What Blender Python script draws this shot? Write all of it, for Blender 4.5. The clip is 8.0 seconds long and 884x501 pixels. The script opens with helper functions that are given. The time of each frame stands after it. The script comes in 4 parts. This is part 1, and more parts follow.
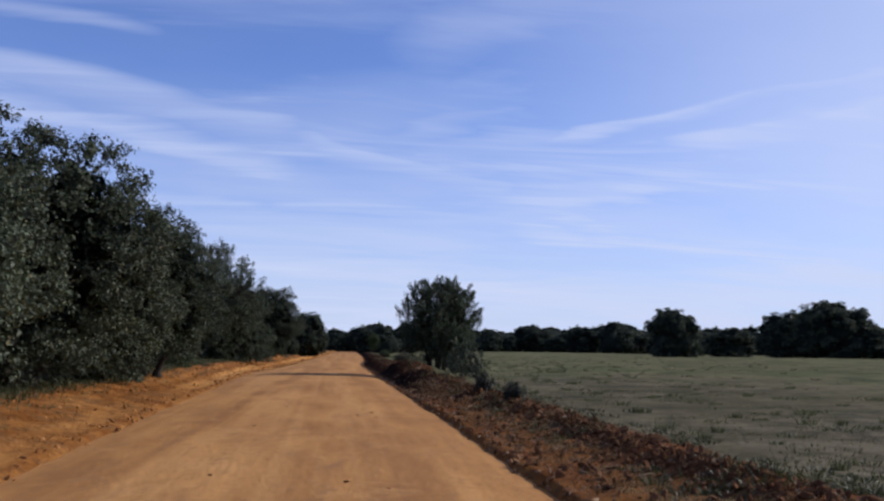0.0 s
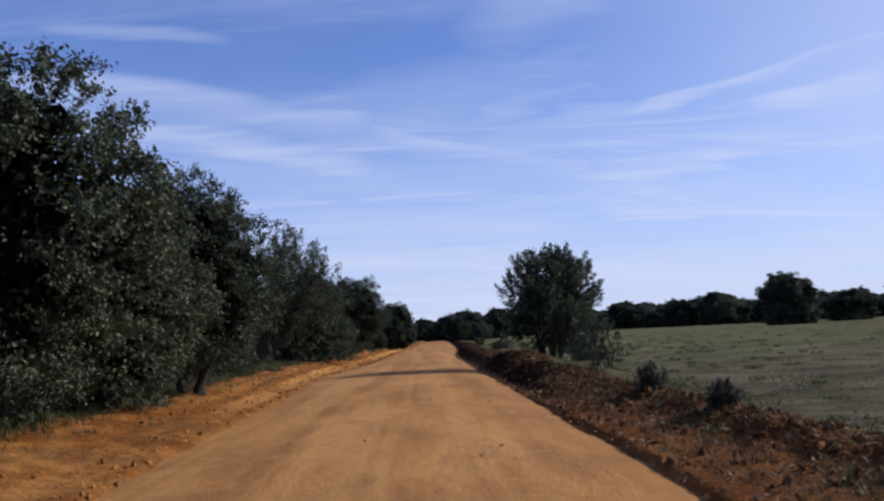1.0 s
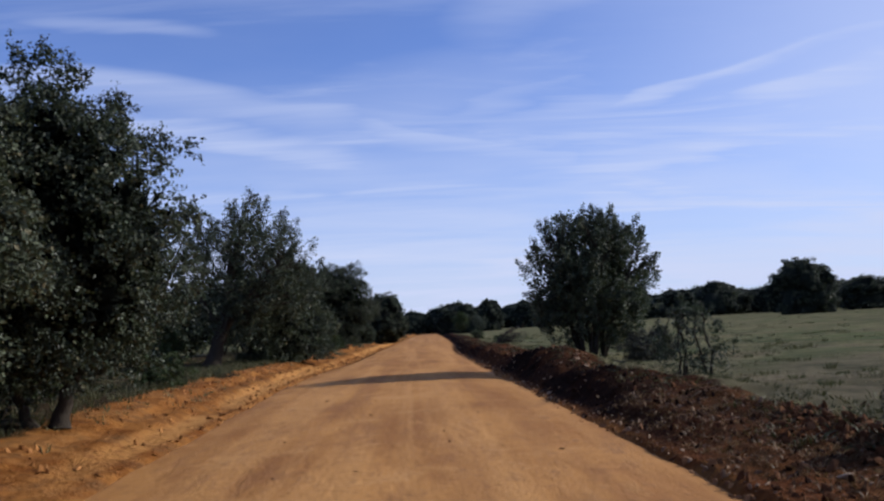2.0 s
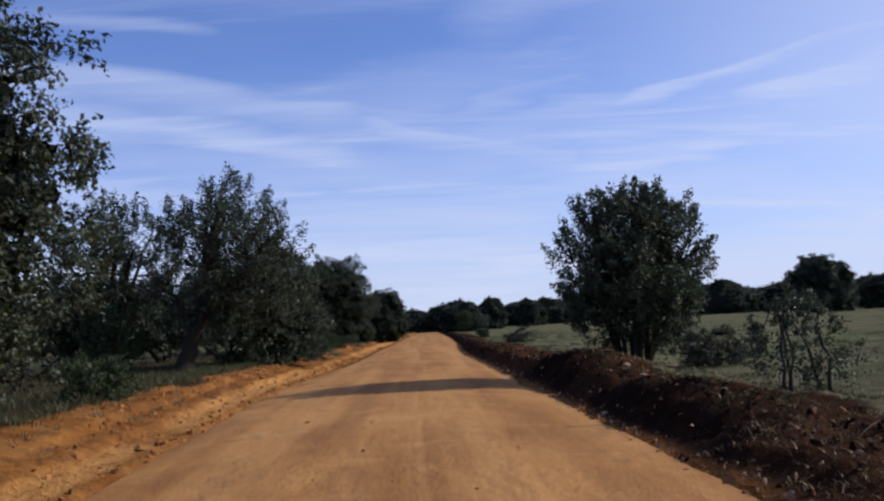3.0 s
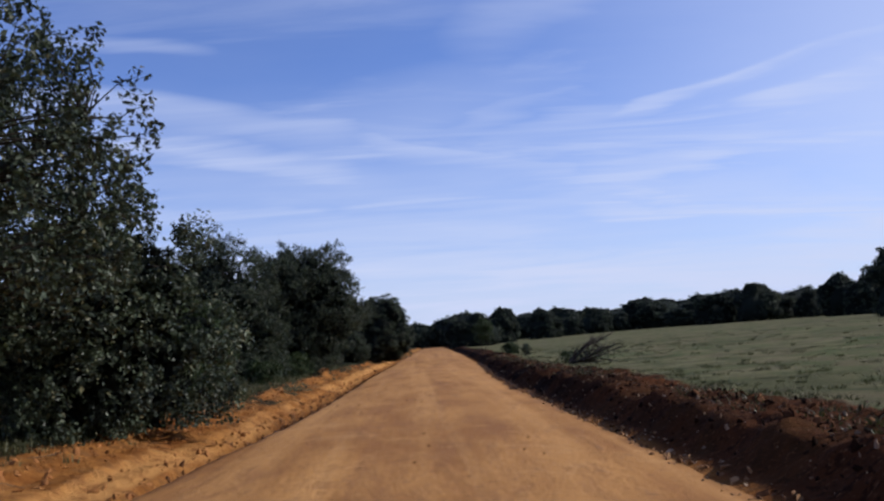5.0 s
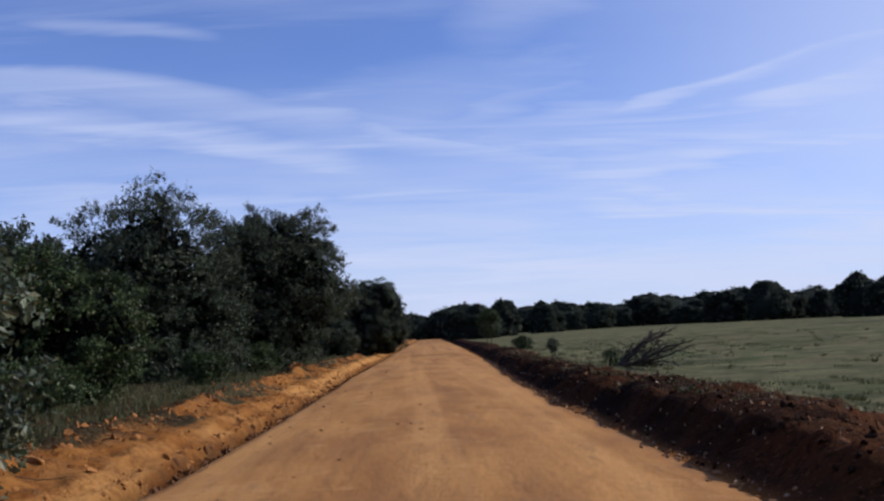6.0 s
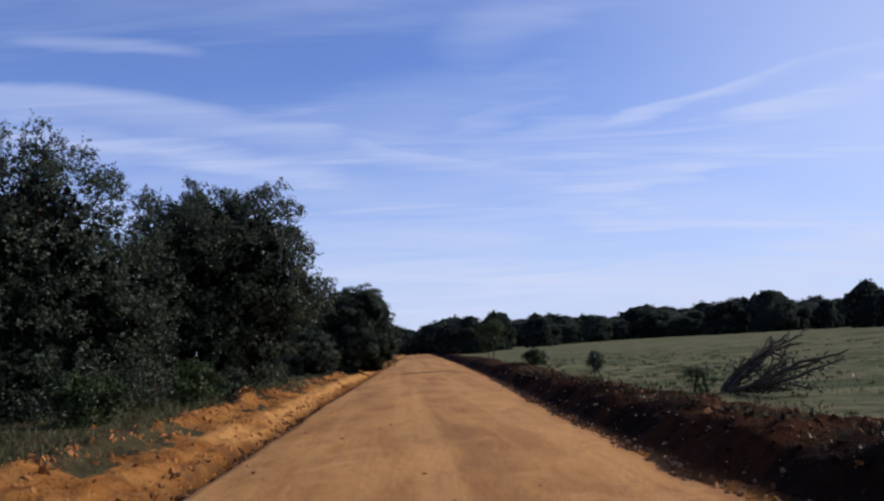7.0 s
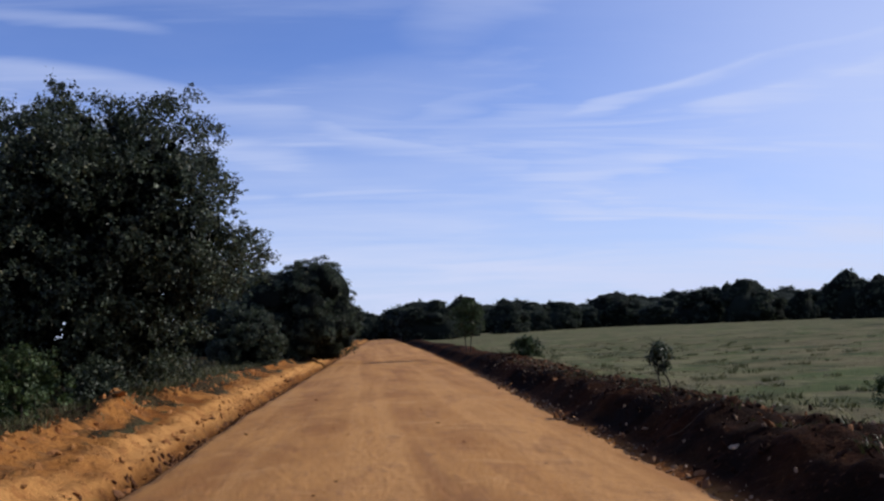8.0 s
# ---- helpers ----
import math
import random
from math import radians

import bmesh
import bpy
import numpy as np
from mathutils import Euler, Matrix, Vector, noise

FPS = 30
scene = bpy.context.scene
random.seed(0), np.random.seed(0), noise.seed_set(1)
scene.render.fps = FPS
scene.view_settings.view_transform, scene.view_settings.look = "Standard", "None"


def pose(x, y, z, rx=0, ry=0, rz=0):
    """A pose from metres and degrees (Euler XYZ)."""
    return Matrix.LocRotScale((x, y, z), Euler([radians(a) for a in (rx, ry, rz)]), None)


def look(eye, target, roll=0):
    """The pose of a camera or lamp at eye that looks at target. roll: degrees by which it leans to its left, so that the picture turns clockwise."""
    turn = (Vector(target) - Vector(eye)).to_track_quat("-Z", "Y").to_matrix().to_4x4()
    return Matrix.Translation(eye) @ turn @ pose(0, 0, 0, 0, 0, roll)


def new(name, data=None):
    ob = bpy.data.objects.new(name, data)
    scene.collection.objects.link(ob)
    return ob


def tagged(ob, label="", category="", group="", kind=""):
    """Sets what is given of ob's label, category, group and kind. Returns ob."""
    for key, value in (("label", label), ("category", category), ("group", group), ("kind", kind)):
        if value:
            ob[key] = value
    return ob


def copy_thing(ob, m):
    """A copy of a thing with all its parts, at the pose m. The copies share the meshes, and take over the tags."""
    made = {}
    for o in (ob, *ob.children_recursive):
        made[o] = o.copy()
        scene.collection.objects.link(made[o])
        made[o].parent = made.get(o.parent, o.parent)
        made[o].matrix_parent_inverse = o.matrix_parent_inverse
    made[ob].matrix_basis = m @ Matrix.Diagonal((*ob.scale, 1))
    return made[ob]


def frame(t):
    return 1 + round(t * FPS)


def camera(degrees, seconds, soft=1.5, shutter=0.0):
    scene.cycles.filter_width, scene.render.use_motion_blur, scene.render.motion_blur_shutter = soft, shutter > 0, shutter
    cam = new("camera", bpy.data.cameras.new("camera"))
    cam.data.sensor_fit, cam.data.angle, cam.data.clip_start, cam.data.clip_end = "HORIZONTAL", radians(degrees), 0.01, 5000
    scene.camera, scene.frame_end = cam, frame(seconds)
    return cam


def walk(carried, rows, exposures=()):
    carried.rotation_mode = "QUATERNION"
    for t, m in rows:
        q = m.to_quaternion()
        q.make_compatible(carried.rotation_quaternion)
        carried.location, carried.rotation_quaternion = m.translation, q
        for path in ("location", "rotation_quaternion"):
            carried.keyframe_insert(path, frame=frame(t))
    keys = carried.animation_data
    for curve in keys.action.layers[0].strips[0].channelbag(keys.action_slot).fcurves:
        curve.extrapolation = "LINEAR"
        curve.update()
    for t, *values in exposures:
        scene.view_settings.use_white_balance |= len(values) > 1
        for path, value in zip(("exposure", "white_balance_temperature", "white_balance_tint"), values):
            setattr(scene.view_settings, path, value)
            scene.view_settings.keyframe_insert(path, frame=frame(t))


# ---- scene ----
cam = camera(51.4, 8.0, soft=2.4)
METRES, EYE, TILT, LEAN, TURN = 65.217, 1.5, 0.0, 0.0, -6.4
ROWS = [
    (0.0, 0.0, 0.0, 0.0, -0.12, 6.2, -1.07),
    (0.3, -0.0035, 0.0335, 0.0004, 3.12, 6.15, -0.08),
    (0.5, -0.0059, 0.0558, 0.0007, 3.63, 3.5, 0.54),
    (0.7, -0.0095, 0.0797, 0.0009, 4.14, 3.41, 1.07),
    (1.0, -0.015, 0.1156, 0.0011, 5.36, 5.41, 2.66),
    (1.2, -0.0184, 0.1376, 0.0012, 4.96, 4.68, 3.06),
    (1.5, -0.0236, 0.1706, 0.0014, 6.01, 6.42, 4.03),
    (1.7, -0.0277, 0.199, 0.0015, 4.79, 5.13, 3.22),
    (2.7, -0.0443, 0.317, 0.0018, 4.7, 4.82, 2.92),
    (3.0, -0.0443, 0.317, 0.0018, 4.7, 4.82, 2.92),
    (3.1, -0.0507, 0.3690, 0.0020, 5.01, 4.89, 3.23),
    (3.5, -0.0563, 0.4138, 0.0022, 4.88, 4.73, 3.27),
    (3.8, -0.0611, 0.4518, 0.0024, 6.82, 6.08, 3.06),
    (4.0, -0.0643, 0.4772, 0.0026, 5.2, 5.82, 2.61),
    (4.2, -0.067, 0.501, 0.0026, 5.31, 5.77, 3.15),
    (4.5, -0.0711, 0.5366, 0.0027, 2.64, 5.55, 3.83),
    (4.7, -0.0754, 0.5650, 0.0027, 4.34, 5.91, 4.75),
    (5.8, -0.0917, 0.7050, 0.0028, 4.85, 4.87, 2.80),
    (6.0, -0.0956, 0.7345, 0.0028, 4.61, 5.22, 2.63),
    (6.3, -0.0998, 0.7711, 0.0023, 4.65, 3.88, 3.4),
    (6.5, -0.1026, 0.7955, 0.002, 4.97, 4.67, 3.39),
    (6.8, -0.1081, 0.8362, 0.0021, 5.51, 4.77, 3.42),
    (7.0, -0.1117, 0.8633, 0.0022, 3.89, 6.11, 3.07),
    (7.2, -0.1143, 0.8875, 0.0022, 2.25, 5.02, 3.86),
    (7.5, -0.1181, 0.9239, 0.0022, 2.43, 5.82, 4.83),
    (7.7, -0.121, 0.9511, 0.0023, 3.0, 6.81, 3.71),
    (8.0, -0.1254, 0.9919, 0.0025, 1.54, 5.11, 2.17),
]
walk(cam, [(t, pose(0, 0, EYE, TILT, LEAN, TURN) @ pose(METRES * x, METRES * y, METRES * z, 90 + pitch, roll, yaw)) for t, x, y, z, yaw, pitch, roll in ROWS],
     exposures=[(0.0, -0.05, 6230, 10), (8.0, -0.05, 6230, 10)])

# ---- sun and sky ----
SUN_WAY = Vector((0.86, 0.14, 0.50)).normalized()      # towards the sun
sun = new("sun", bpy.data.lights.new("sun", "SUN"))
sun.data.energy, sun.data.angle, sun.data.color = 5.0, radians(0.6), (1.0, 0.93, 0.84)
sun.matrix_world = look(SUN_WAY * 100, (0, 0, 0))


def nodes_of(tree):
    """Short helpers to add and link nodes: node(type, inputs..., settings) and maths."""
    def node(kind, *values, operation=None, attribute_name=None):
        n = tree.nodes.new(kind)
        if operation:
            n.operation = operation
        if attribute_name:
            n.attribute_name = attribute_name
        for k, v in enumerate(values):
            put(n, k, v)
        return n

    def put(n, key, v):
        if v is None:
            return
        if isinstance(v, bpy.types.NodeSocket):
            tree.links.new(v, n.inputs[key])
        elif isinstance(v, bpy.types.Node):
            tree.links.new(v.outputs[0], n.inputs[key])
        else:
            n.inputs[key].default_value = v

    def calc(op, a, b=None, c=None, clamp=False):
        n = node("ShaderNodeMath", a, b, c, operation=op)
        n.use_clamp = clamp
        return n.outputs[0]

    def blend(f, a, b, how="MIX"):
        n = tree.nodes.new("ShaderNodeMix")
        n.data_type, n.blend_type = "RGBA", how
        put(n, 0, f), put(n, 6, a), put(n, 7, b)
        return n.outputs[2]

    def steps(v, lo, hi, a=0.0, b=1.0):
        n = node("ShaderNodeMapRange", v, lo, hi, a, b)
        n.interpolation_type = "SMOOTHSTEP"
        return n.outputs[0]

    def grain(vec, scale, detail=4.0, rough=0.55, distort=0.0):
        n = tree.nodes.new("ShaderNodeTexNoise")
        put(n, "Vector", vec), put(n, "Scale", scale), put(n, "Detail", detail), put(n, "Roughness", rough), put(n, "Distortion", distort)
        return n.outputs[0]
    return node, put, calc, blend, steps, grain


def make_sky():
    world = bpy.data.worlds.new("sky")
    world.use_nodes = True
    scene.world = world
    tree = world.node_tree
    tree.nodes.clear()
    node, put, calc, blend, steps, grain = nodes_of(tree)
    sky = node("ShaderNodeTexSky")
    sky.sky_type, sky.sun_disc = "NISHITA", False
    sky.sun_elevation, sky.sun_rotation = math.asin(SUN_WAY.z), math.atan2(SUN_WAY.x, SUN_WAY.y)
    sky.altitude, sky.air_density, sky.dust_density, sky.ozone_density = 800, 1.0, 0.6, 2.0
    way = node("ShaderNodeTexCoord").outputs["Generated"]
    part_ = node("ShaderNodeSeparateXYZ", way)
    x, y, z = part_.outputs
    up = calc("ADD", calc("MAXIMUM", z, 0.0), 0.10)
    flat = node("ShaderNodeCombineXYZ", calc("DIVIDE", x, up), calc("DIVIDE", y, up), 0.0)

    def turned(angle, sx, sy):
        m = node("ShaderNodeMapping", flat)
        m.inputs["Rotation"].default_value = (0, 0, radians(angle))
        m.inputs["Scale"].default_value = (sx, sy, 1)
        return m.outputs[0]
    # thin cirrus veil: broad soft patches and crossing wisps
    broad = steps(grain(turned(18, 0.45, 0.9), 0.5, 4, 0.5, 0.5), 0.36, 0.70)
    veil = steps(grain(turned(26, 0.5, 1.7), 1.3, 8, 0.6, 1.1), 0.44, 0.78)
    veil2 = steps(grain(turned(-32, 0.5, 1.6), 1.1, 8, 0.6, 1.0), 0.46, 0.78)
    cirrus = calc("ADD", calc("MULTIPLY", broad, 0.54), calc("MAXIMUM", calc("MULTIPLY", veil, 0.34), calc("MULTIPLY", veil2, 0.34)))
    cirrus = calc("MULTIPLY", cirrus, steps(z, 0.25, 0.36, 1.0, 0.55))
    wisp = grain(turned(12, 0.6, 1.4), 1.2, 4, 0.55, 0.6)
    brush = steps(grain(turned(16, 0.5, 4.0), 1.6, 7, 0.62, 0.8), 0.30, 0.66, 0.35, 1.0)

    def streak(a, b, above, below, power, torn=0.5):
        """A long brushed cloud along the great circle through the directions a and b, soft by its own width above and below."""
        a, b = Vector(a).normalized(), Vector(b).normalized()
        n, mid = a.cross(b).normalized(), (a + b).normalized()
        n = n if n.z > 0 else -n
        reach = a.dot(mid)
        off = node("ShaderNodeVectorMath", way, tuple(n), operation="DOT_PRODUCT").outputs["Value"]
        off = calc("ADD", off, calc("MULTIPLY", calc("SUBTRACT", wisp, 0.5), 0.05 + min(above, below)))
        along = node("ShaderNodeVectorMath", way, tuple(mid), operation="DOT_PRODUCT").outputs["Value"]
        band = calc("MULTIPLY", steps(off, 0.0, above, 1.0, 0.0), steps(off, -below, 0.0))
        ends = steps(along, reach - 0.004, reach + (1 - reach) * 0.7)
        ragged = calc("ADD", calc("MULTIPLY", brush, torn), 1.0 - torn)
        return calc("MULTIPLY", calc("MULTIPLY", calc("MULTIPLY", band, ends), ragged), power)
    for s in (streak((-0.52, 0.81, 0.280), (0.03, 0.977, 0.217), 0.020, 0.060, 0.44, 0.4),
              streak((-0.08, 0.967, 0.234), (0.24, 0.955, 0.162), 0.012, 0.045, 0.50, 0.4),
              streak((-0.48, 0.86, 0.238), (0.02, 0.984, 0.174), 0.040, 0.034, 0.56, 0.5),
              streak((-0.02, 0.977, 0.206), (0.20, 0.945, 0.266), 0.018, 0.035, 0.34),
              streak((0.05, 0.977, 0.222), (0.30, 0.925, 0.228), 0.020, 0.040, 0.40),
              streak((0.16, 0.961, 0.213), (0.62, 0.74, 0.292), 0.010, 0.018, 0.56, 0.3),
              streak((0.30, 0.925, 0.222), (0.66, 0.72, 0.255), 0.012, 0.075, 0.66, 0.3),
              streak((0.10, 0.98, 0.166), (0.60, 0.79, 0.148), 0.045, 0.020, 0.62, 0.5),
              streak((0.12, 0.98, 0.128), (0.60, 0.79, 0.090), 0.030, 0.040, 0.70, 0.4),
              streak((-0.36, 0.88, 0.325), (-0.20, 0.92, 0.318), 0.012, 0.012, 0.35),
              streak((0.02, 0.95, 0.320), (0.50, 0.80, 0.370), 0.090, 0.060, 0.30, 0.5),
              streak((-0.50, 0.86, 0.150), (0.30, 0.95, 0.130), 0.030, 0.040, 0.52, 0.5)):
        cirrus = calc("MAXIMUM", cirrus, s)
    # haze towards the horizon
    blotch = steps(grain(turned(8, 0.6, 1.3), 0.9, 7, 0.58, 0.6), 0.34, 0.66)
    haze = calc("MULTIPLY", steps(z, 0.03, 0.29, 0.96, 0.10), calc("ADD", calc("ADD", calc("MULTIPLY", blotch, 0.34), calc("MULTIPLY", brush, 0.05)), steps(z, 0.02, 0.14, 0.66, 0.50)))
    right = steps(calc("ADD", calc("MULTIPLY", x, 0.86), calc("MULTIPLY", y, 0.15)), 0.10, 0.8, 0.0, 0.8)
    cover = calc("MAXIMUM", calc("MAXIMUM", cirrus, haze), right)
    cover = calc("ADD", cover, calc("MULTIPLY", cirrus, 0.25), clamp=True)
    deep = blend(1.0, sky, (0.66, 0.81, 1.30, 1), "MULTIPLY")
    blue = node("ShaderNodeBackground", deep, SKY_POWER)
    cloud = node("ShaderNodeBackground", CLOUD_COLOUR, CLOUD_POWER)
    both = node("ShaderNodeMixShader", cover, blue, cloud)
    node("ShaderNodeOutputWorld", both)


SKY_POWER, CLOUD_COLOUR, CLOUD_POWER = 0.12, (0.70, 0.765, 1.0, 1), 0.92
make_sky()


# ---- materials ----
def material(name, roughness=0.9, specular=0.25):
    m = bpy.data.materials.new(name)
    m.use_nodes = True
    shader = m.node_tree.nodes["Principled BSDF"]
    shader.inputs["Roughness"].default_value = roughness
    shader.inputs["Specular IOR Level"].default_value = specular
    return m, shader, nodes_of(m.node_tree)


def bumped(m, shader, height, strength, distance):
    node, put, *_ = nodes_of(m.node_tree)
    b = node("ShaderNodeBump")
    b.inputs["Strength"].default_value, b.inputs["Distance"].default_value = strength, distance
    put(b, "Height", height)
    put(shader, "Normal", b.outputs[0])


def road_material():
    m, shader, (node, put, calc, blend, steps, grain) = material("packed_sand", 0.95, 0.15)
    place = node("ShaderNodeTexCoord").outputs["Object"]
    long = node("ShaderNodeMapping", place)
    long.inputs["Scale"].default_value = (1.0, 0.03, 1.0)
    tracks = grain(long.outputs[0], 1.3, 3, 0.5, 0.6)
    drawn = node("ShaderNodeMapping", place)
    drawn.inputs["Scale"].default_value = (1.0, 0.34, 1.0)
    drawn = drawn.outputs[0]
    patches = grain(drawn, 0.8, 5, 0.6)
    grit = grain(place, 38.0, 3, 0.7)
    blots = grain(drawn, 3.2, 6, 0.7)
    col = blend(steps(patches, 0.35, 0.66), (0.262, 0.114, 0.033, 1), (0.400, 0.193, 0.058, 1))
    col = blend(steps(tracks, 0.46, 0.66, 0, 0.6), col, (0.455, 0.232, 0.078, 1))
    col = blend(steps(tracks, 0.47, 0.30, 0, 0.6), col, (0.215, 0.092, 0.031, 1))
    wheel = node("ShaderNodeMapping", place)
    wheel.inputs["Scale"].default_value = (1.0, 0.012, 1.0)
    lines = grain(wheel.outputs[0], 5.0, 4, 0.6, 0.3)
    col = blend(steps(lines, 0.54, 0.72, 0, 0.28), col, (0.235, 0.105, 0.038, 1))
    col = blend(steps(lines, 0.44, 0.30, 0, 0.22), col, (0.42, 0.22, 0.085, 1))
    col = blend(steps(grain(drawn, 1.3, 6, 0.68, 0.6), 0.50, 0.66, 0, 0.5), col, (0.215, 0.095, 0.036, 1))
    col = blend(steps(grain(place, 0.9, 7, 0.7, 0.4), 0.54, 0.66, 0, 0.5), col, (0.445, 0.235, 0.086, 1))
    col = blend(steps(blots, 0.55, 0.70, 0, 0.6), col, (0.205, 0.098, 0.043, 1))
    col = blend(steps(grain(place, 7.0, 5, 0.7), 0.54, 0.70, 0, 0.55), col, (0.205, 0.095, 0.038, 1))
    col = blend(steps(grit, 0.56, 0.74, 0, 0.65), col, (0.20, 0.10, 0.046, 1))
    put(shader, "Base Color", col)
    bumped(m, shader, calc("ADD", calc("MULTIPLY", grit, 0.5), calc("ADD", patches, blots)), 0.8, 0.03)
    return m


def ground_material():
    m, shader, (node, put, calc, blend, steps, grain) = material("soil_and_turf", 1.0, 0.02)
    place = node("ShaderNodeTexCoord").outputs["Object"]
    bare = node("ShaderNodeAttribute", attribute_name="bare").outputs["Fac"]
    dug = node("ShaderNodeAttribute", attribute_name="dug").outputs["Fac"]
    soil_shade = node("ShaderNodeAttribute", attribute_name="soil_shade").outputs["Fac"]
    litter_shade = node("ShaderNodeAttribute", attribute_name="litter_shade").outputs["Fac"]
    scrub = node("ShaderNodeAttribute", attribute_name="scrub").outputs["Fac"]
    pale = node("ShaderNodeAttribute", attribute_name="pale").outputs["Fac"]
    broad, mid, fine = grain(place, 0.12, 5, 0.6), grain(place, 1.1, 6, 0.65), grain(place, 14.0, 5, 0.7)
    lumps = grain(place, 3.4, 5, 0.7)
    turf = blend(steps(grain(place, 0.45, 5, 0.65), 0.40, 0.60), (0.046, 0.057, 0.026, 1), (0.150, 0.140, 0.074, 1))
    turf = blend(steps(broad, 0.40, 0.62, 0, 0.5), turf, (0.120, 0.112, 0.058, 1))
    turf = blend(steps(mid, 0.53, 0.62, 0, 0.75), turf, (0.036, 0.045, 0.022, 1))
    turf = blend(steps(grain(place, 0.8, 5, 0.65), 0.54, 0.62, 0, 0.6), turf, (0.100, 0.082, 0.060, 1))
    turf = blend(steps(grain(place, 0.22, 6, 0.68, 0.5), 0.46, 0.58, 0, 0.7), turf, (0.132, 0.110, 0.064, 1))
    turf = blend(steps(grain(place, 0.33, 6, 0.68, 0.5), 0.51, 0.60, 0, 0.75), turf, (0.062, 0.084, 0.032, 1))
    turf = blend(steps(fine, 0.54, 0.72, 0, 0.35), turf, (0.15, 0.13, 0.068, 1))
    clay = blend(steps(mid, 0.38, 0.62), (0.155, 0.055, 0.014, 1), (0.275, 0.118, 0.032, 1))
    clay = blend(steps(lumps, 0.48, 0.66, 0, 0.85), clay, (0.125, 0.054, 0.021, 1))
    clay = blend(steps(fine, 0.52, 0.75, 0, 0.6), clay, (0.13, 0.048, 0.017, 1))
    clay = blend(steps(grain(place, 0.7, 4, 0.6), 0.5, 0.68, 0, 0.5), clay, (0.33, 0.16, 0.053, 1))
    clay = blend(steps(grain(place, 1.7, 6, 0.7, 0.5), 0.50, 0.62, 0, 0.6), clay, (0.150, 0.076, 0.032, 1))
    sandy = blend(steps(lumps, 0.46, 0.68), (0.41, 0.205, 0.068, 1), (0.25, 0.105, 0.033, 1))
    clay = blend(calc("MULTIPLY", pale, 0.9), clay, sandy)
    red = blend(steps(mid, 0.35, 0.65), (0.135, 0.046, 0.017, 1), (0.055, 0.024, 0.012, 1))
    red = blend(steps(fine, 0.52, 0.78, 0, 0.6), red, (0.12, 0.056, 0.028, 1))
    crumbs, pits = grain(place, 19.0, 3, 0.6), grain(place, 8.0, 4, 0.65)
    red = blend(steps(pits, 0.50, 0.60, 0, 0.75), red, (0.028, 0.013, 0.007, 1))
    red = blend(steps(crumbs, 0.58, 0.66, 0, 0.8), red, (0.23, 0.105, 0.048, 1))
    # dark berm soil; shade of its road-facing slope is put into the colour
    shaded_soil = blend(steps(lumps, 0.40, 0.62), (0.012, 0.0055, 0.0035, 1), (0.006, 0.004, 0.003, 1))
    shaded_soil = blend(steps(fine, 0.55, 0.80, 0, 0.5), shaded_soil, (0.032, 0.015, 0.008, 1))
    shaded_soil = blend(steps(crumbs, 0.65, 0.71, 0, 0.6), shaded_soil, (0.085, 0.040, 0.021, 1))
    soil = blend(soil_shade, blend(dug, clay, red), shaded_soil)
    # leaf litter below the oaks, with their shade put into its dark brown
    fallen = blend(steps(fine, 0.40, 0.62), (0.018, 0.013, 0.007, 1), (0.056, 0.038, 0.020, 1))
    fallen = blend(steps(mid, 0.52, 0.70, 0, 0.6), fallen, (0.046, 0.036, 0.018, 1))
    turf = blend(litter_shade, turf, fallen)
    heath = blend(steps(mid, 0.40, 0.60), (0.056, 0.047, 0.032, 1), (0.150, 0.124, 0.084, 1))
    heath = blend(steps(grain(place, 0.55, 5, 0.65), 0.52, 0.62, 0, 0.8), heath, (0.030, 0.026, 0.017, 1))
    turf = blend(calc("MULTIPLY", scrub, 0.85), turf, heath)
    turf = blend(steps(grain(place, 0.05, 5, 0.6), 0.46, 0.62, 0, 0.45), turf, (0.075, 0.070, 0.036, 1))
    edge = calc("ADD", bare, calc("MULTIPLY", calc("SUBTRACT", calc("ADD", mid, calc("MULTIPLY", fine, 0.6)), 0.8), 0.7))
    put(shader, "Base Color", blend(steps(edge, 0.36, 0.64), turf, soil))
    bumped(m, shader, calc("ADD", calc("MULTIPLY", fine, 0.5), calc("ADD", lumps, mid)), 1.0, 0.08)
    return m


def leaf_material(name, dark, light, dry, gloss=0.5):
    m, shader, (node, put, calc, blend, steps, grain) = material(name, gloss, 0.16)
    pick = node("ShaderNodeNewGeometry").outputs["Random Per Island"]
    place = node("ShaderNodeTexCoord").outputs["Object"]
    tree_pick = node("ShaderNodeObjectInfo").outputs["Random"]
    spray = steps(grain(place, 2.6, 4, 0.6), 0.36, 0.66)
    col = blend(calc("ADD", calc("MULTIPLY", calc("POWER", pick, 1.8), 0.55), calc("MULTIPLY", spray, 0.45)), dark, light)
    col = blend(steps(grain(place, 0.9, 3), 0.45, 0.7, 0, 0.5), col, dark)
    col = blend(steps(pick, 0.93, 0.97, 0, 0.8), col, dry)
    shade = node("ShaderNodeHueSaturation", 0.5, 1.0, calc("ADD", calc("MULTIPLY", tree_pick, 0.3), 0.85), 1.0)
    put(shade, "Color", col)
    put(shader, "Base Color", shade)
    thin = node("ShaderNodeBsdfTranslucent", blend(1.0, shade, (1.2, 1.25, 0.9, 1), "MULTIPLY"))
    both = node("ShaderNodeMixShader", 0.17, shader.outputs[0], thin)
    out = m.node_tree.nodes["Material Output"]
    put(out, "Surface", both)
    return m


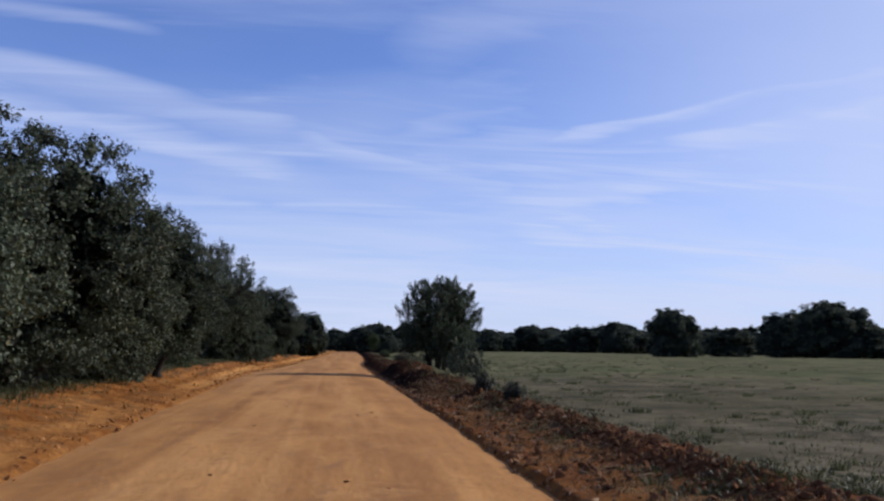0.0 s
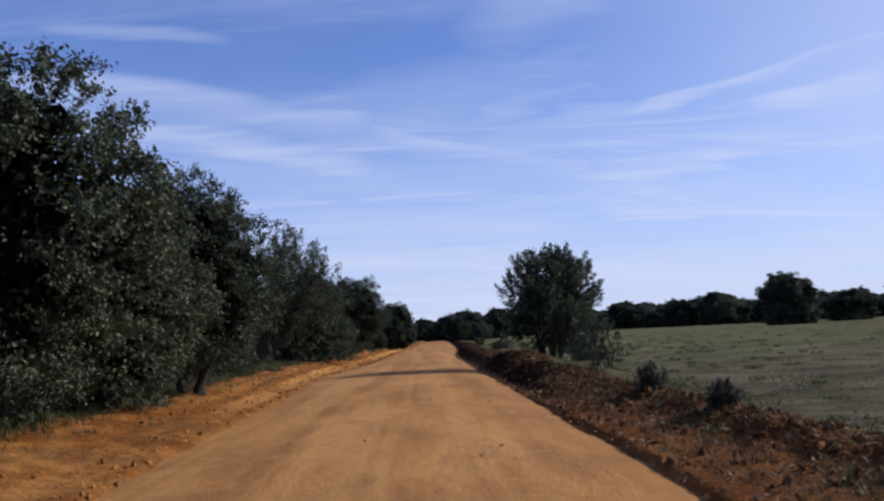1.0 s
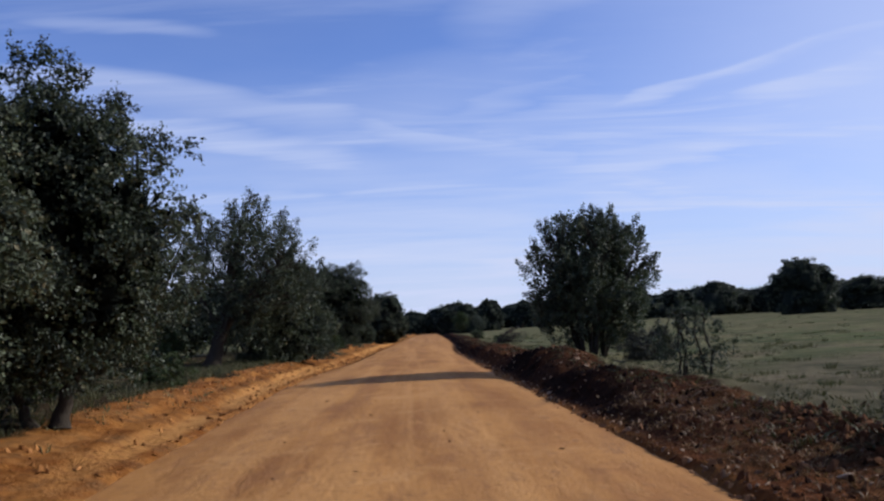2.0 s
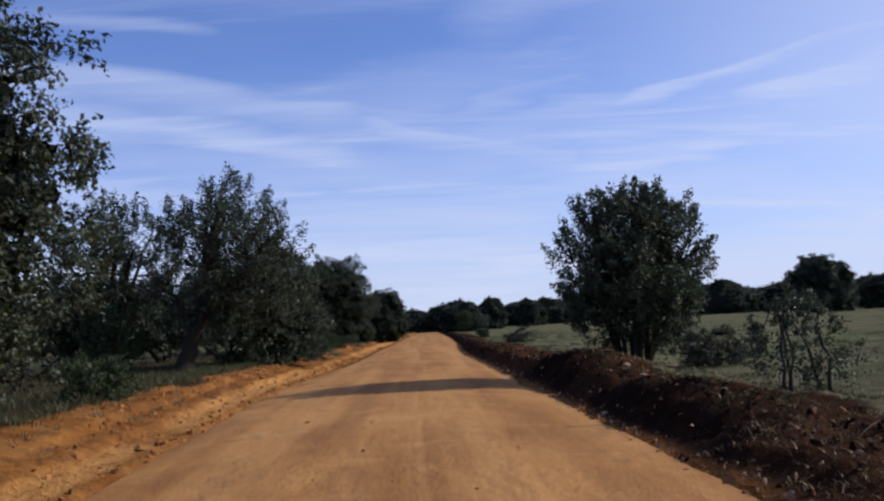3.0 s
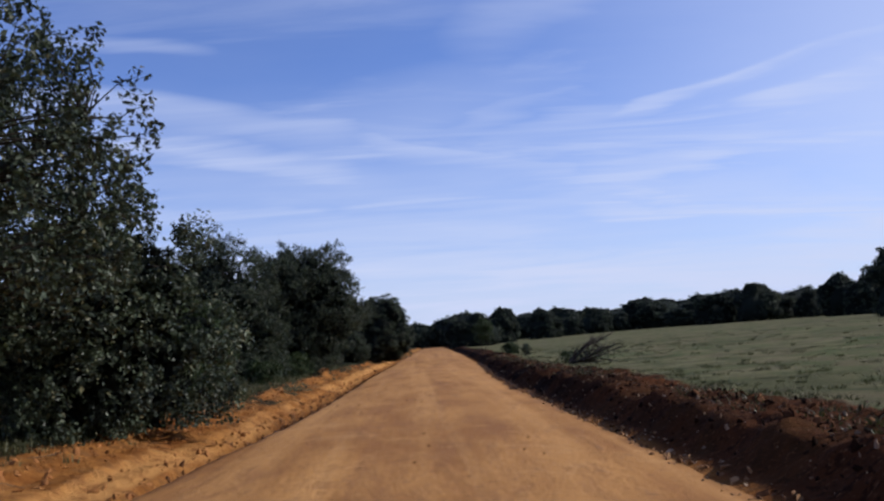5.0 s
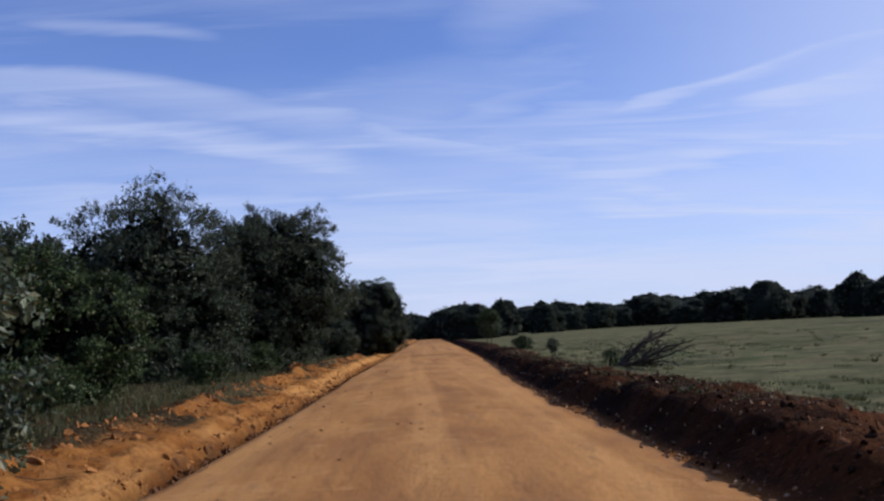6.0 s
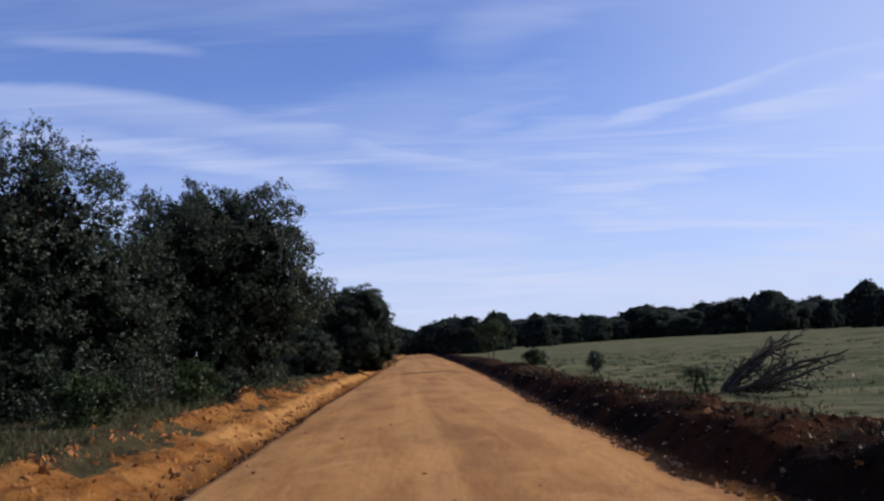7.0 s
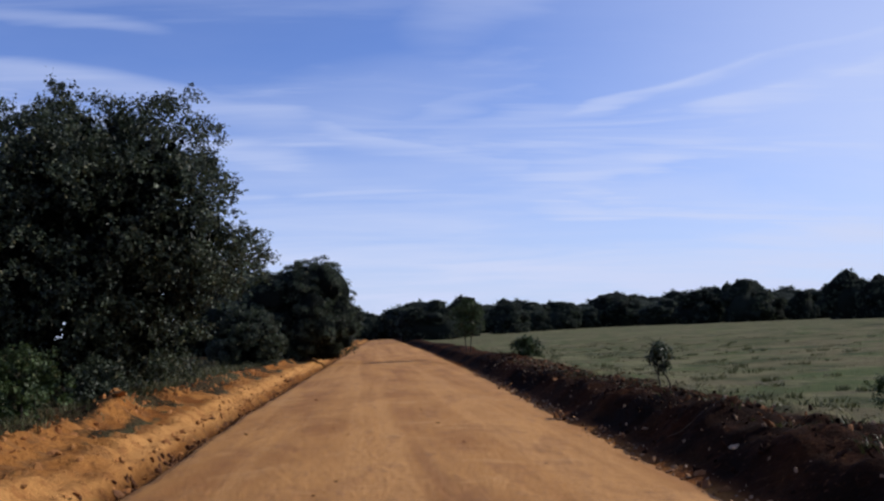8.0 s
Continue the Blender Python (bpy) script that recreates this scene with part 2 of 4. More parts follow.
def simple_material(name, a, b, scale, roughness=0.9, bump=0.5, depth=0.02, stretch=(1, 1, 1)):
    m, shader, (node, put, calc, blend, steps, grain) = material(name, roughness, 0.04 if roughness > 0.94 else 0.2)
    place = node("ShaderNodeMapping", node("ShaderNodeTexCoord").outputs["Object"])
    place.inputs["Scale"].default_value = stretch
    pick = node("ShaderNodeNewGeometry").outputs["Random Per Island"]
    own = node("ShaderNodeObjectInfo").outputs["Random"]
    g, g2 = grain(place.outputs[0], scale, 5, 0.65), grain(place.outputs[0], scale * 6, 3, 0.6)
    f = calc("ADD", calc("MULTIPLY", g, 0.6), calc("ADD", calc("MULTIPLY", pick, 0.35), calc("MULTIPLY", own, 0.25)))
    col = blend(steps(f, 0.25, 0.95), a, b)
    col = blend(steps(g2, 0.55, 0.8, 0, 0.5), col, tuple(0.55 * c for c in a[:3]) + (1,))
    put(shader, "Base Color", col)
    bumped(m, shader, calc("ADD", g, calc("MULTIPLY", g2, 0.4)), bump, depth)
    return m


SAND, SOIL = road_material(), ground_material()
OAK_LEAF = leaf_material("oak_leaf", (0.010, 0.014, 0.011, 1), (0.092, 0.116, 0.070, 1), (0.12, 0.11, 0.06, 1), 0.44)
# oak leaf in a paler tone, for the first three oaks of the row
PALE_LEAF = leaf_material("pale_oak_leaf", (0.013, 0.017, 0.012, 1), (0.130, 0.155, 0.096, 1), (0.14, 0.12, 0.07, 1), 0.5)
BROOM_LEAF = leaf_material("broom_leaf", (0.014, 0.014, 0.013, 1), (0.082, 0.086, 0.068, 1), (0.10, 0.08, 0.055, 1), 0.6)
SHRUB_LEAF = leaf_material("shrub_leaf", (0.013, 0.021, 0.008, 1), (0.074, 0.108, 0.040, 1), (0.10, 0.085, 0.04, 1), 0.46)
BARK = simple_material("oak_bark", (0.016, 0.013, 0.010, 1), (0.050, 0.042, 0.034, 1), 9.0, 0.95, 0.9, 0.02, (1, 1, 0.25))
DEADWOOD = simple_material("dead_wood", (0.022, 0.017, 0.013, 1), (0.065, 0.050, 0.038, 1), 12.0, 0.9, 0.6, 0.01)
# near-black crown filling: the shade between the leaves is put into its colour
CROWN_SHADE = simple_material("crown_shade", (0.006, 0.008, 0.007, 1), (0.020, 0.026, 0.021, 1), 7.0, 0.95, 1.0, 0.25)
STICK = simple_material("dry_stick", (0.06, 0.04, 0.026, 1), (0.17, 0.12, 0.08, 1), 12.0, 0.9, 0.5, 0.01)
STONE = simple_material("limestone", (0.13, 0.074, 0.042, 1), (0.34, 0.245, 0.165, 1), 7.0, 0.9, 0.6, 0.01)
EDGESTONE = simple_material("orange_gravel", (0.13, 0.055, 0.022, 1), (0.34, 0.19, 0.09, 1), 8.0, 0.92, 0.6, 0.01)
CLOD = simple_material("earth_clod", (0.060, 0.026, 0.013, 1), (0.20, 0.098, 0.048, 1), 9.0, 0.97, 0.8, 0.02)
# darker clods for the berm: dark soil and slope shade in one colour
DARKCLOD = simple_material("shade_dark_clod", (0.007, 0.004, 0.003, 1), (0.036, 0.017, 0.010, 1), 9.0, 0.97, 0.8, 0.02)
LIPCLOD = simple_material("bank_clod", (0.15, 0.060, 0.021, 1), (0.34, 0.150, 0.055, 1), 9.0, 0.97, 0.8, 0.02)
DRYCLOD = simple_material("clay_clod", (0.20, 0.085, 0.028, 1), (0.38, 0.18, 0.065, 1), 9.0, 0.97, 0.8, 0.02)
GRASS = leaf_material("grass_blade", (0.090, 0.090, 0.040, 1), (0.20, 0.18, 0.09, 1), (0.24, 0.19, 0.095, 1))
STRAW = leaf_material("withered_stalk", (0.045, 0.024, 0.012, 1), (0.24, 0.145, 0.07, 1), (0.30, 0.2, 0.11, 1))
TUFT = leaf_material("tuft_blade", (0.062, 0.070, 0.034, 1), (0.135, 0.132, 0.064, 1), (0.17, 0.14, 0.08, 1))
TUSSOCK = leaf_material("tussock_blade", (0.036, 0.040, 0.017, 1), (0.090, 0.086, 0.040, 1), (0.15, 0.12, 0.06, 1))


# ---- the lie of the land ----
def lattice(x, y, seed):
    """Smooth value noise from 0 to 1 over the plan, for arrays."""
    xi, yi = np.floor(x).astype(np.int64), np.floor(y).astype(np.int64)
    fx, fy = x - xi, y - yi
    fx, fy = fx * fx * (3 - 2 * fx), fy * fy * (3 - 2 * fy)

    def h(a, b):
        n = (a * 374761393 + b * 668265263 + seed * 974634777) & 0xFFFFFFFF
        n = ((n ^ (n >> 13)) * 1274126177) & 0xFFFFFFFF
        return ((n ^ (n >> 16)) & 0xFFFF) / 65535.0
    return (h(xi, yi) * (1 - fx) + h(xi + 1, yi) * fx) * (1 - fy) + (h(xi, yi + 1) * (1 - fx) + h(xi + 1, yi + 1) * fx) * fy


def rough(x, y, scale, octaves, seed):
    total, amp, norm = 0.0, 1.0, 0.0
    for k in range(octaves):
        total = total + amp * lattice(x * scale * 2 ** k, y * scale * 2 ** k, seed + k)
        norm += amp
        amp *= 0.55
    return total / norm - 0.5


def road_left(y):
    return np.interp(y, [-60, 0, 12, 20, 40, 55, 70, 85, 120, 160, 300, 700], [-2.6, -2.95, -3.3, -3.5, -3.85, -3.85, -3.6, -3.5, -2.9, -2.2, 0.6, 20]) + 0.22 * rough(np.asarray(y, float), np.zeros_like(y) + 3.3, 0.7, 4, 5)


def road_right(y):
    return np.interp(y, [-60, 0, 10, 20, 30, 40, 50, 60, 70, 80, 100, 130, 160, 300, 700], [2.3, 2.2, 2.15, 2.12, 1.95, 1.86, 1.86, 1.88, 1.92, 2.2, 2.95, 3.7, 4.2, 6.4, 26]) + 0.25 * rough(np.asarray(y, float), np.zeros_like(y) + 9.1, 0.6, 4, 6)


def lift(y):
    return np.interp(y, [-60, 0, 11, 27, 35, 43, 55, 65, 110, 200, 400, 3000], [-0.1, 0, 0.07, 0.15, 0.20, 0.24, 0.23, 0.19, 0.2, 0.35, 0.5, 0.5])


def ramp(v, lo, hi):
    f = np.clip((v - lo) / (hi - lo), 0, 1)
    return f * f * (3 - 2 * f)


def ground(x, y):
    """Height, bareness and dug-up share of the ground at arrays x, y."""
    x, y = np.asarray(x, float), np.asarray(y, float)
    ul, ur = road_left(y) - x, x - road_right(y)
    cut = ramp(y, 46, 60)
    jag = ul + (0.42 * rough(x, y * 0.5, 0.5, 3, 13) + 0.16 * rough(x, y, 2.2, 2, 14)) * ramp(ul, 0.15, 0.5)
    flat_bank = np.interp(ul, [-0.4, 0, 0.06, 0.16, 0.5, 1.4, 2.2, 4, 60, 3000], [-0.06, -0.03, -0.01, 0.08, 0.13, 0.24, 0.36, 0.44, 0.6, 0.6])
    soft_bank = np.interp(jag, [-0.4, 0, 0.10, 0.20, 0.75, 0.86, 1.35, 1.5, 2.2, 4, 60, 3000], [-0.06, -0.03, -0.02, 0.07, 0.09, 0.21, 0.24, 0.36, 0.42, 0.46, 0.6, 0.6])
    stepped = 0.25 + 0.75 * ramp(y, 26, 36)
    soft_bank = flat_bank * (1 - stepped) + soft_bank * stepped
    cut_bank = np.interp(ul + (0.22 * rough(x, y, 0.6, 3, 17) + 0.2 * rough(x, y, 2.5, 2, 18)) * ramp(ul, 0.02, 0.3), [-0.45, -0.3, -0.1, 0.06, 0.13, 0.40, 0.48, 1.3, 1.42, 1.9, 2.6, 4, 60, 3000], [-0.06, -0.10, -0.13, -0.11, 0.06, 0.10, 0.20, 0.32, 0.44, 0.42, 0.45, 0.5, 0.6, 0.6])
    left = soft_bank * (1 - cut) + cut_bank * cut
    berm = 0.06 + 0.94 * ramp(y, 22, 35)
    low = np.interp(ur, [-0.4, -0.04, 0.02, 0.12, 0.6, 1.1, 1.45, 1.75, 2.0, 2.5, 4, 10, 30, 60, 200, 3000], [-0.06, -0.03, 0.0, 0.12, 0.10, 0.10, 0.16, 0.30, 0.30, 0.20, 0.22, 0.30, 0.7, 1.1, 1.3, 1.3])
    high = np.interp(ur, [-0.7, -0.2, 0.0, 0.14, 0.34, 0.72, 1.0, 1.5, 2.2, 3.0, 4, 10, 30, 60, 200, 3000], [-0.06, -0.02, 0.02, 0.05, 0.13, 0.43, 0.47, 0.44, 0.37, 0.31, 0.30, 0.38, 0.75, 1.1, 1.3, 1.3])
    right = low * (1 - berm) + high * berm
    z = np.where(ul > -0.45, left, np.where(ur > -0.4, right, -0.06))
    heap = np.exp(-(((x - 3.05) / 0.75) ** 2 + ((y - 41.3) / 1.5) ** 2))
    mound = np.exp(-(((x + 4.95) / 0.35) ** 2 + ((y - 80.6) / 0.8) ** 2))
    z = z + 0.32 * heap + 0.24 * mound
    on_bank = ramp(ul, 0.05, 0.5) * (1 - ramp(ul, 2.0, 3.5))
    on_berm = ramp(ur, 0.1, 0.6) * (1 - ramp(ur, 2.2, 3.6))
    z = z + on_bank * ((0.05 + 0.07 * ramp(y, 26, 34)) * rough(x, y, 0.8, 3, 11) + (0.05 + 0.17 * cut) * rough(x, y, 2.4, 4, 12) + 0.07 * rough(x, y, 6.0, 3, 16)) + on_berm * (0.34 * rough(x, y, 1.3, 5, 21) * (0.3 + 0.7 * berm) + 0.12 * rough(x, y, 4.5, 3, 22) + 0.42 * berm * np.maximum(rough(x, y, 0.45, 3, 23), -0.1) * ramp(ur, 0.6, 1.4))
    out = np.maximum(ramp(ul, 2, 5), ramp(ur, 2.5, 5))
    z = z + out * (0.08 * rough(x, y, 0.5, 4, 31) + 0.5 * rough(x, y, 0.02, 2, 41) * ramp(np.abs(x), 8, 60))
    edge_l = 2.0 + 0.5 * rough(x, y, 0.35, 2, 51) * 2 - 0.45 * cut + 0.9 * (1 - ramp(y, 18, 30))
    edge_r = 2.3 + 0.6 * rough(x, y, 0.3, 2, 61) * 2
    bare = np.where(ul > -0.4, 1 - ramp(ul, edge_l - 0.7 + 0.3 * cut, edge_l + 0.9 - 0.4 * cut), np.where(ur > -0.4, 1 - ramp(ur, edge_r - 0.8, edge_r + 0.8), 1.0))
    dug = (0.62 + 0.38 * np.maximum(ramp(y, 18, 30), ramp(ur, 1.2, 1.6))) * ramp(ur, -0.02, 0.25) * (1 - 0.25 * ramp(rough(x, y, 0.6, 3, 71), 0.0, 0.2))
    # dark soil and painted shade on the berm's face, weaker past the crest
    soil_shade = ramp(ur, 0.05, 0.28) * np.interp(y, [14, 22, 28, 43, 47, 58, 66], [0.0, 0.3, 0.9, 1, 0.5, 0.8, 1]) * (0.72 + 0.28 * ramp(rough(x, y, 0.45, 4, 73), -0.14, 0.10)) * (1 - 0.15 * ramp(ur, 1.2, 2.0))
    # darker strip in the groove along the road's left edge
    soil_shade = np.maximum(soil_shade, 0.55 * cut * (1 - ramp(np.abs(ul + 0.1), 0.12, 0.3)))
    bare = bare * (1 - 0.42 * ramp(ur, 0.3, 0.6) * (1 - ramp(ur, 1.7, 1.95)) * (1 - ramp(y, 24, 32)) * ramp(rough(x, y * 0.6, 0.9, 4, 75), -0.04, 0.10))
    bare = bare * (1 - (0.3 * cut + 0.5 * ramp(y, 59, 66)) * ramp(ul, 0.6, 0.9) * (1 - ramp(ul, 2.2, 2.8)) * ramp(rough(x, y * 0.55, 0.75, 4, 77), -0.07, 0.08))
    # litter with painted tree shade, from the bank's lip back under the oaks
    litter_shade = ramp(ul, 0.9 - 0.4 * cut, 1.4 - 0.4 * cut) * (1 - ramp(ul, 9, 16))
    scrub = ramp(ur, 1.5, 3) * (1 - ramp(ur, 6, 22)) * (1 - ramp(y, 26, 48))
    shelf = ul + 0.35 * rough(x, y * 0.3, 0.6, 3, 19)
    pale = ramp(shelf, 0.24 - 0.14 * cut, 0.34 - 0.14 * cut) * (1 - ramp(shelf, 0.70 - 0.15 * cut, 0.95 - 0.15 * cut)) * ramp(rough(x, y * 0.35, 0.5, 3, 15), -0.16 - 0.14 * cut, 0.02 - 0.10 * cut) * (0.35 + 0.65 * ramp(y, 24, 32))
    return z + lift(y), bare, dug, soil_shade, litter_shade, scrub, pale


def height(x, y):
    return float(ground(np.array([x]), np.array([y]))[0][0])


def mesh_of(name, verts, faces, mat, smooth=False):
    """A mesh from arrays of vertices and of triangles or quads."""
    me = bpy.data.meshes.new(name)
    verts, faces = np.asarray(verts, np.float32), np.asarray(faces, np.int32)
    n, k = faces.shape
    me.vertices.add(len(verts))
    me.vertices.foreach_set("co", verts.ravel())
    me.loops.add(n * k)
    me.loops.foreach_set("vertex_index", faces.ravel())
    me.polygons.add(n)
    me.polygons.foreach_set("loop_start", np.arange(0, n * k, k, dtype=np.int32))
    me.polygons.foreach_set("loop_total", np.full(n, k, np.int32))
    me.polygons.foreach_set("use_smooth", np.full(n, smooth))
    me.materials.append(mat)
    me.update(calc_edges=True)
    me.validate()
    return me


def part(name, me, parent, label=""):
    ob = new(name, me)
    ob.parent = parent
    if label:
        ob["label"] = label
    return ob


def grid_faces(rows, cols):
    a = np.arange(rows * cols).reshape(rows, cols)
    return np.stack([a[:-1, :-1], a[:-1, 1:], a[1:, 1:], a[1:, :-1]], -1).reshape(-1, 4)


def make_ground():
    xs = np.concatenate([-np.geomspace(9, 3000, 36)[::-1], np.arange(-8.6, -6.2, 0.13), np.arange(-6.2, -2.2, 0.08), np.arange(-2.2, 1.7, 0.65), np.arange(1.8, 5.0, 0.08), np.arange(5.0, 7.0, 0.13), np.arange(7.1, 19, 0.42), np.geomspace(19.5, 3000, 34)])
    ys = np.concatenate([-np.geomspace(2, 3000, 22)[::-1], np.arange(-1.5, 5, 0.5), np.arange(5, 100, 0.13), np.arange(100, 140, 0.5), np.geomspace(141, 3500, 40)])
    gx, gy = np.meshgrid(xs, ys)
    z, bare, dug, soil_shade, litter_shade, scrub, pale = ground(gx.ravel(), gy.ravel())
    me = mesh_of("ground", np.stack([gx.ravel(), gy.ravel(), z], 1), grid_faces(len(ys), len(xs)), SOIL, True)
    for key, values in (("bare", bare), ("dug", dug), ("soil_shade", soil_shade), ("litter_shade", litter_shade), ("scrub", scrub), ("pale", pale)):
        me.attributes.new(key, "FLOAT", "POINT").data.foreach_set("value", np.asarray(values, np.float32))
    tagged(new("ground", me), "grassy ground with bare clay banks and a dug red soil berm", "ground", kind="structure")


def make_road():
    ys = np.concatenate([np.arange(-60, 4, 2.0), np.arange(4, 110, 0.2), np.geomspace(110, 700, 60)])
    u = np.linspace(0, 1, 47)
    gu, gy = np.meshgrid(u, ys)
    l, r = road_left(ys)[:, None] - 0.35 + 0.53 * ramp(ys, 46, 60)[:, None], road_right(ys)[:, None] + 0.28
    gx = l + (r - l) * gu
    crown = 0.10 * (1 - np.abs(2 * gu - 1) ** 2.6)
    rim = -0.16 * (np.clip(np.abs(2 * gu - 1) - 0.955, 0, 1) / 0.045) ** 2
    rut = 0.016 * rough(gx, gy * 0.06, 2.2, 3, 81) + 0.010 * rough(gx, gy * 0.25, 0.9, 3, 91) + 0.006 * rough(gx, gy * 0.5, 4.0, 2, 95)
    z = lift(gy) + crown + rim + rut
    me = mesh_of("road", np.stack([gx.ravel(), gy.ravel(), z.ravel()], 1), grid_faces(len(ys), len(u)), SAND, True)
    tagged(new("road", me), "straight unpaved road of packed orange sand", "road", kind="structure")


make_ground()
make_road()


# ---- trees ----
def tube(points, radii, sides=7):
    """Vertices and quads of a tapered limb along points."""
    pts = np.asarray(points, float)
    verts, faces = [], []
    for k, p in enumerate(pts):
        d = pts[min(k + 1, len(pts) - 1)] - pts[max(k - 1, 0)]
        d /= np.linalg.norm(d) + 1e-9
        a = np.cross(d, (0.31, 0.95, 0.07))
        a /= np.linalg.norm(a) + 1e-9
        b = np.cross(d, a)
        ang = np.arange(sides) / sides * 2 * np.pi
        verts.append(p + radii[k] * (np.cos(ang)[:, None] * a + np.sin(ang)[:, None] * b))
    for k in range(len(pts) - 1):
        for s in range(sides):
            s2 = (s + 1) % sides
            faces.append((k * sides + s, k * sides + s2, (k + 1) * sides + s2, (k + 1) * sides + s))
    return np.concatenate(verts), np.array(faces)


def joined(pieces):
    verts, faces, n = [], [], 0
    for v, f in pieces:
        verts.append(v), faces.append(f + n)
        n += len(v)
    return np.concatenate(verts), np.concatenate(faces)


def bent(rng, a, b, wobble, n=6, sag=0.0):
    """Points from a to b with a natural bend."""
    a, b = np.asarray(a, float), np.asarray(b, float)
    t = np.linspace(0, 1, n)[:, None]
    pts = a + (b - a) * t
    side = rng.normal(size=3) * wobble * np.linalg.norm(b - a)
    pts += np.sin(t * np.pi) * side
    pts[1:-1] += rng.normal(size=(n - 2, 3)) * wobble * 0.35 * np.linalg.norm(b - a)
    pts[:, 2] += sag * (t[:, 0] ** 2 - t[:, 0])
    return pts


def leaf_quads(rng, at, outward, length, width, spread=0.85):
    """One small folded leaf at each place, turned roughly outward and up."""
    n = len(at)
    normal = outward * 0.6 + np.array([0, 0, 0.45]) + rng.normal(size=(n, 3)) * spread
    normal /= np.linalg.norm(normal, axis=1)[:, None]
    along = np.cross(normal, rng.normal(size=(n, 3)))
    along /= np.linalg.norm(along, axis=1)[:, None] + 1e-9
    side = np.cross(normal, along)
    size = rng.uniform(0.65, 1.35, (n, 1))
    l, w = along * size * length / 2, side * size * width / 2
    fold = normal * size * width * 0.18
    v = np.stack([at - l, at + w + fold, at + l, at - w + fold], 1).reshape(-1, 3)
    return v, np.arange(4 * n).reshape(n, 4)


def directions(rng, n, jitter=0.25):
    k = np.arange(n) + 0.5
    z = 1 - 2 * k / n
    a = k * 2.399963 + rng.uniform(0, 6.28)
    d = np.stack([np.sqrt(1 - z * z) * np.cos(a), np.sqrt(1 - z * z) * np.sin(a), z], 1) + rng.normal(size=(n, 3)) * jitter
    return d / np.linalg.norm(d, axis=1)[:, None]


def shade_core(rng, centre, radii, n=3):
    """A lumpy filling for the inside of a crown, drawn near-black in place of shade."""
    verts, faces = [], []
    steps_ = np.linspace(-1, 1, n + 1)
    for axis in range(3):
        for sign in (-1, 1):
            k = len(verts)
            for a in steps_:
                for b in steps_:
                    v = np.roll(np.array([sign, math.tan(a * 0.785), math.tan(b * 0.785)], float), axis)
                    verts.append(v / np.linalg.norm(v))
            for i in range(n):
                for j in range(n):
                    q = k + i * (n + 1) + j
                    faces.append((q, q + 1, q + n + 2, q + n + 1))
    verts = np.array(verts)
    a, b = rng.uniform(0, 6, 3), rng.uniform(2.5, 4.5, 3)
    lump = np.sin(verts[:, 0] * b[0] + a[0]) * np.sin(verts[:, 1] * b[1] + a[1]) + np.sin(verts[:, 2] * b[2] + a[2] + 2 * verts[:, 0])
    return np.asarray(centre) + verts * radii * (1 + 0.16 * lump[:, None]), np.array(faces)


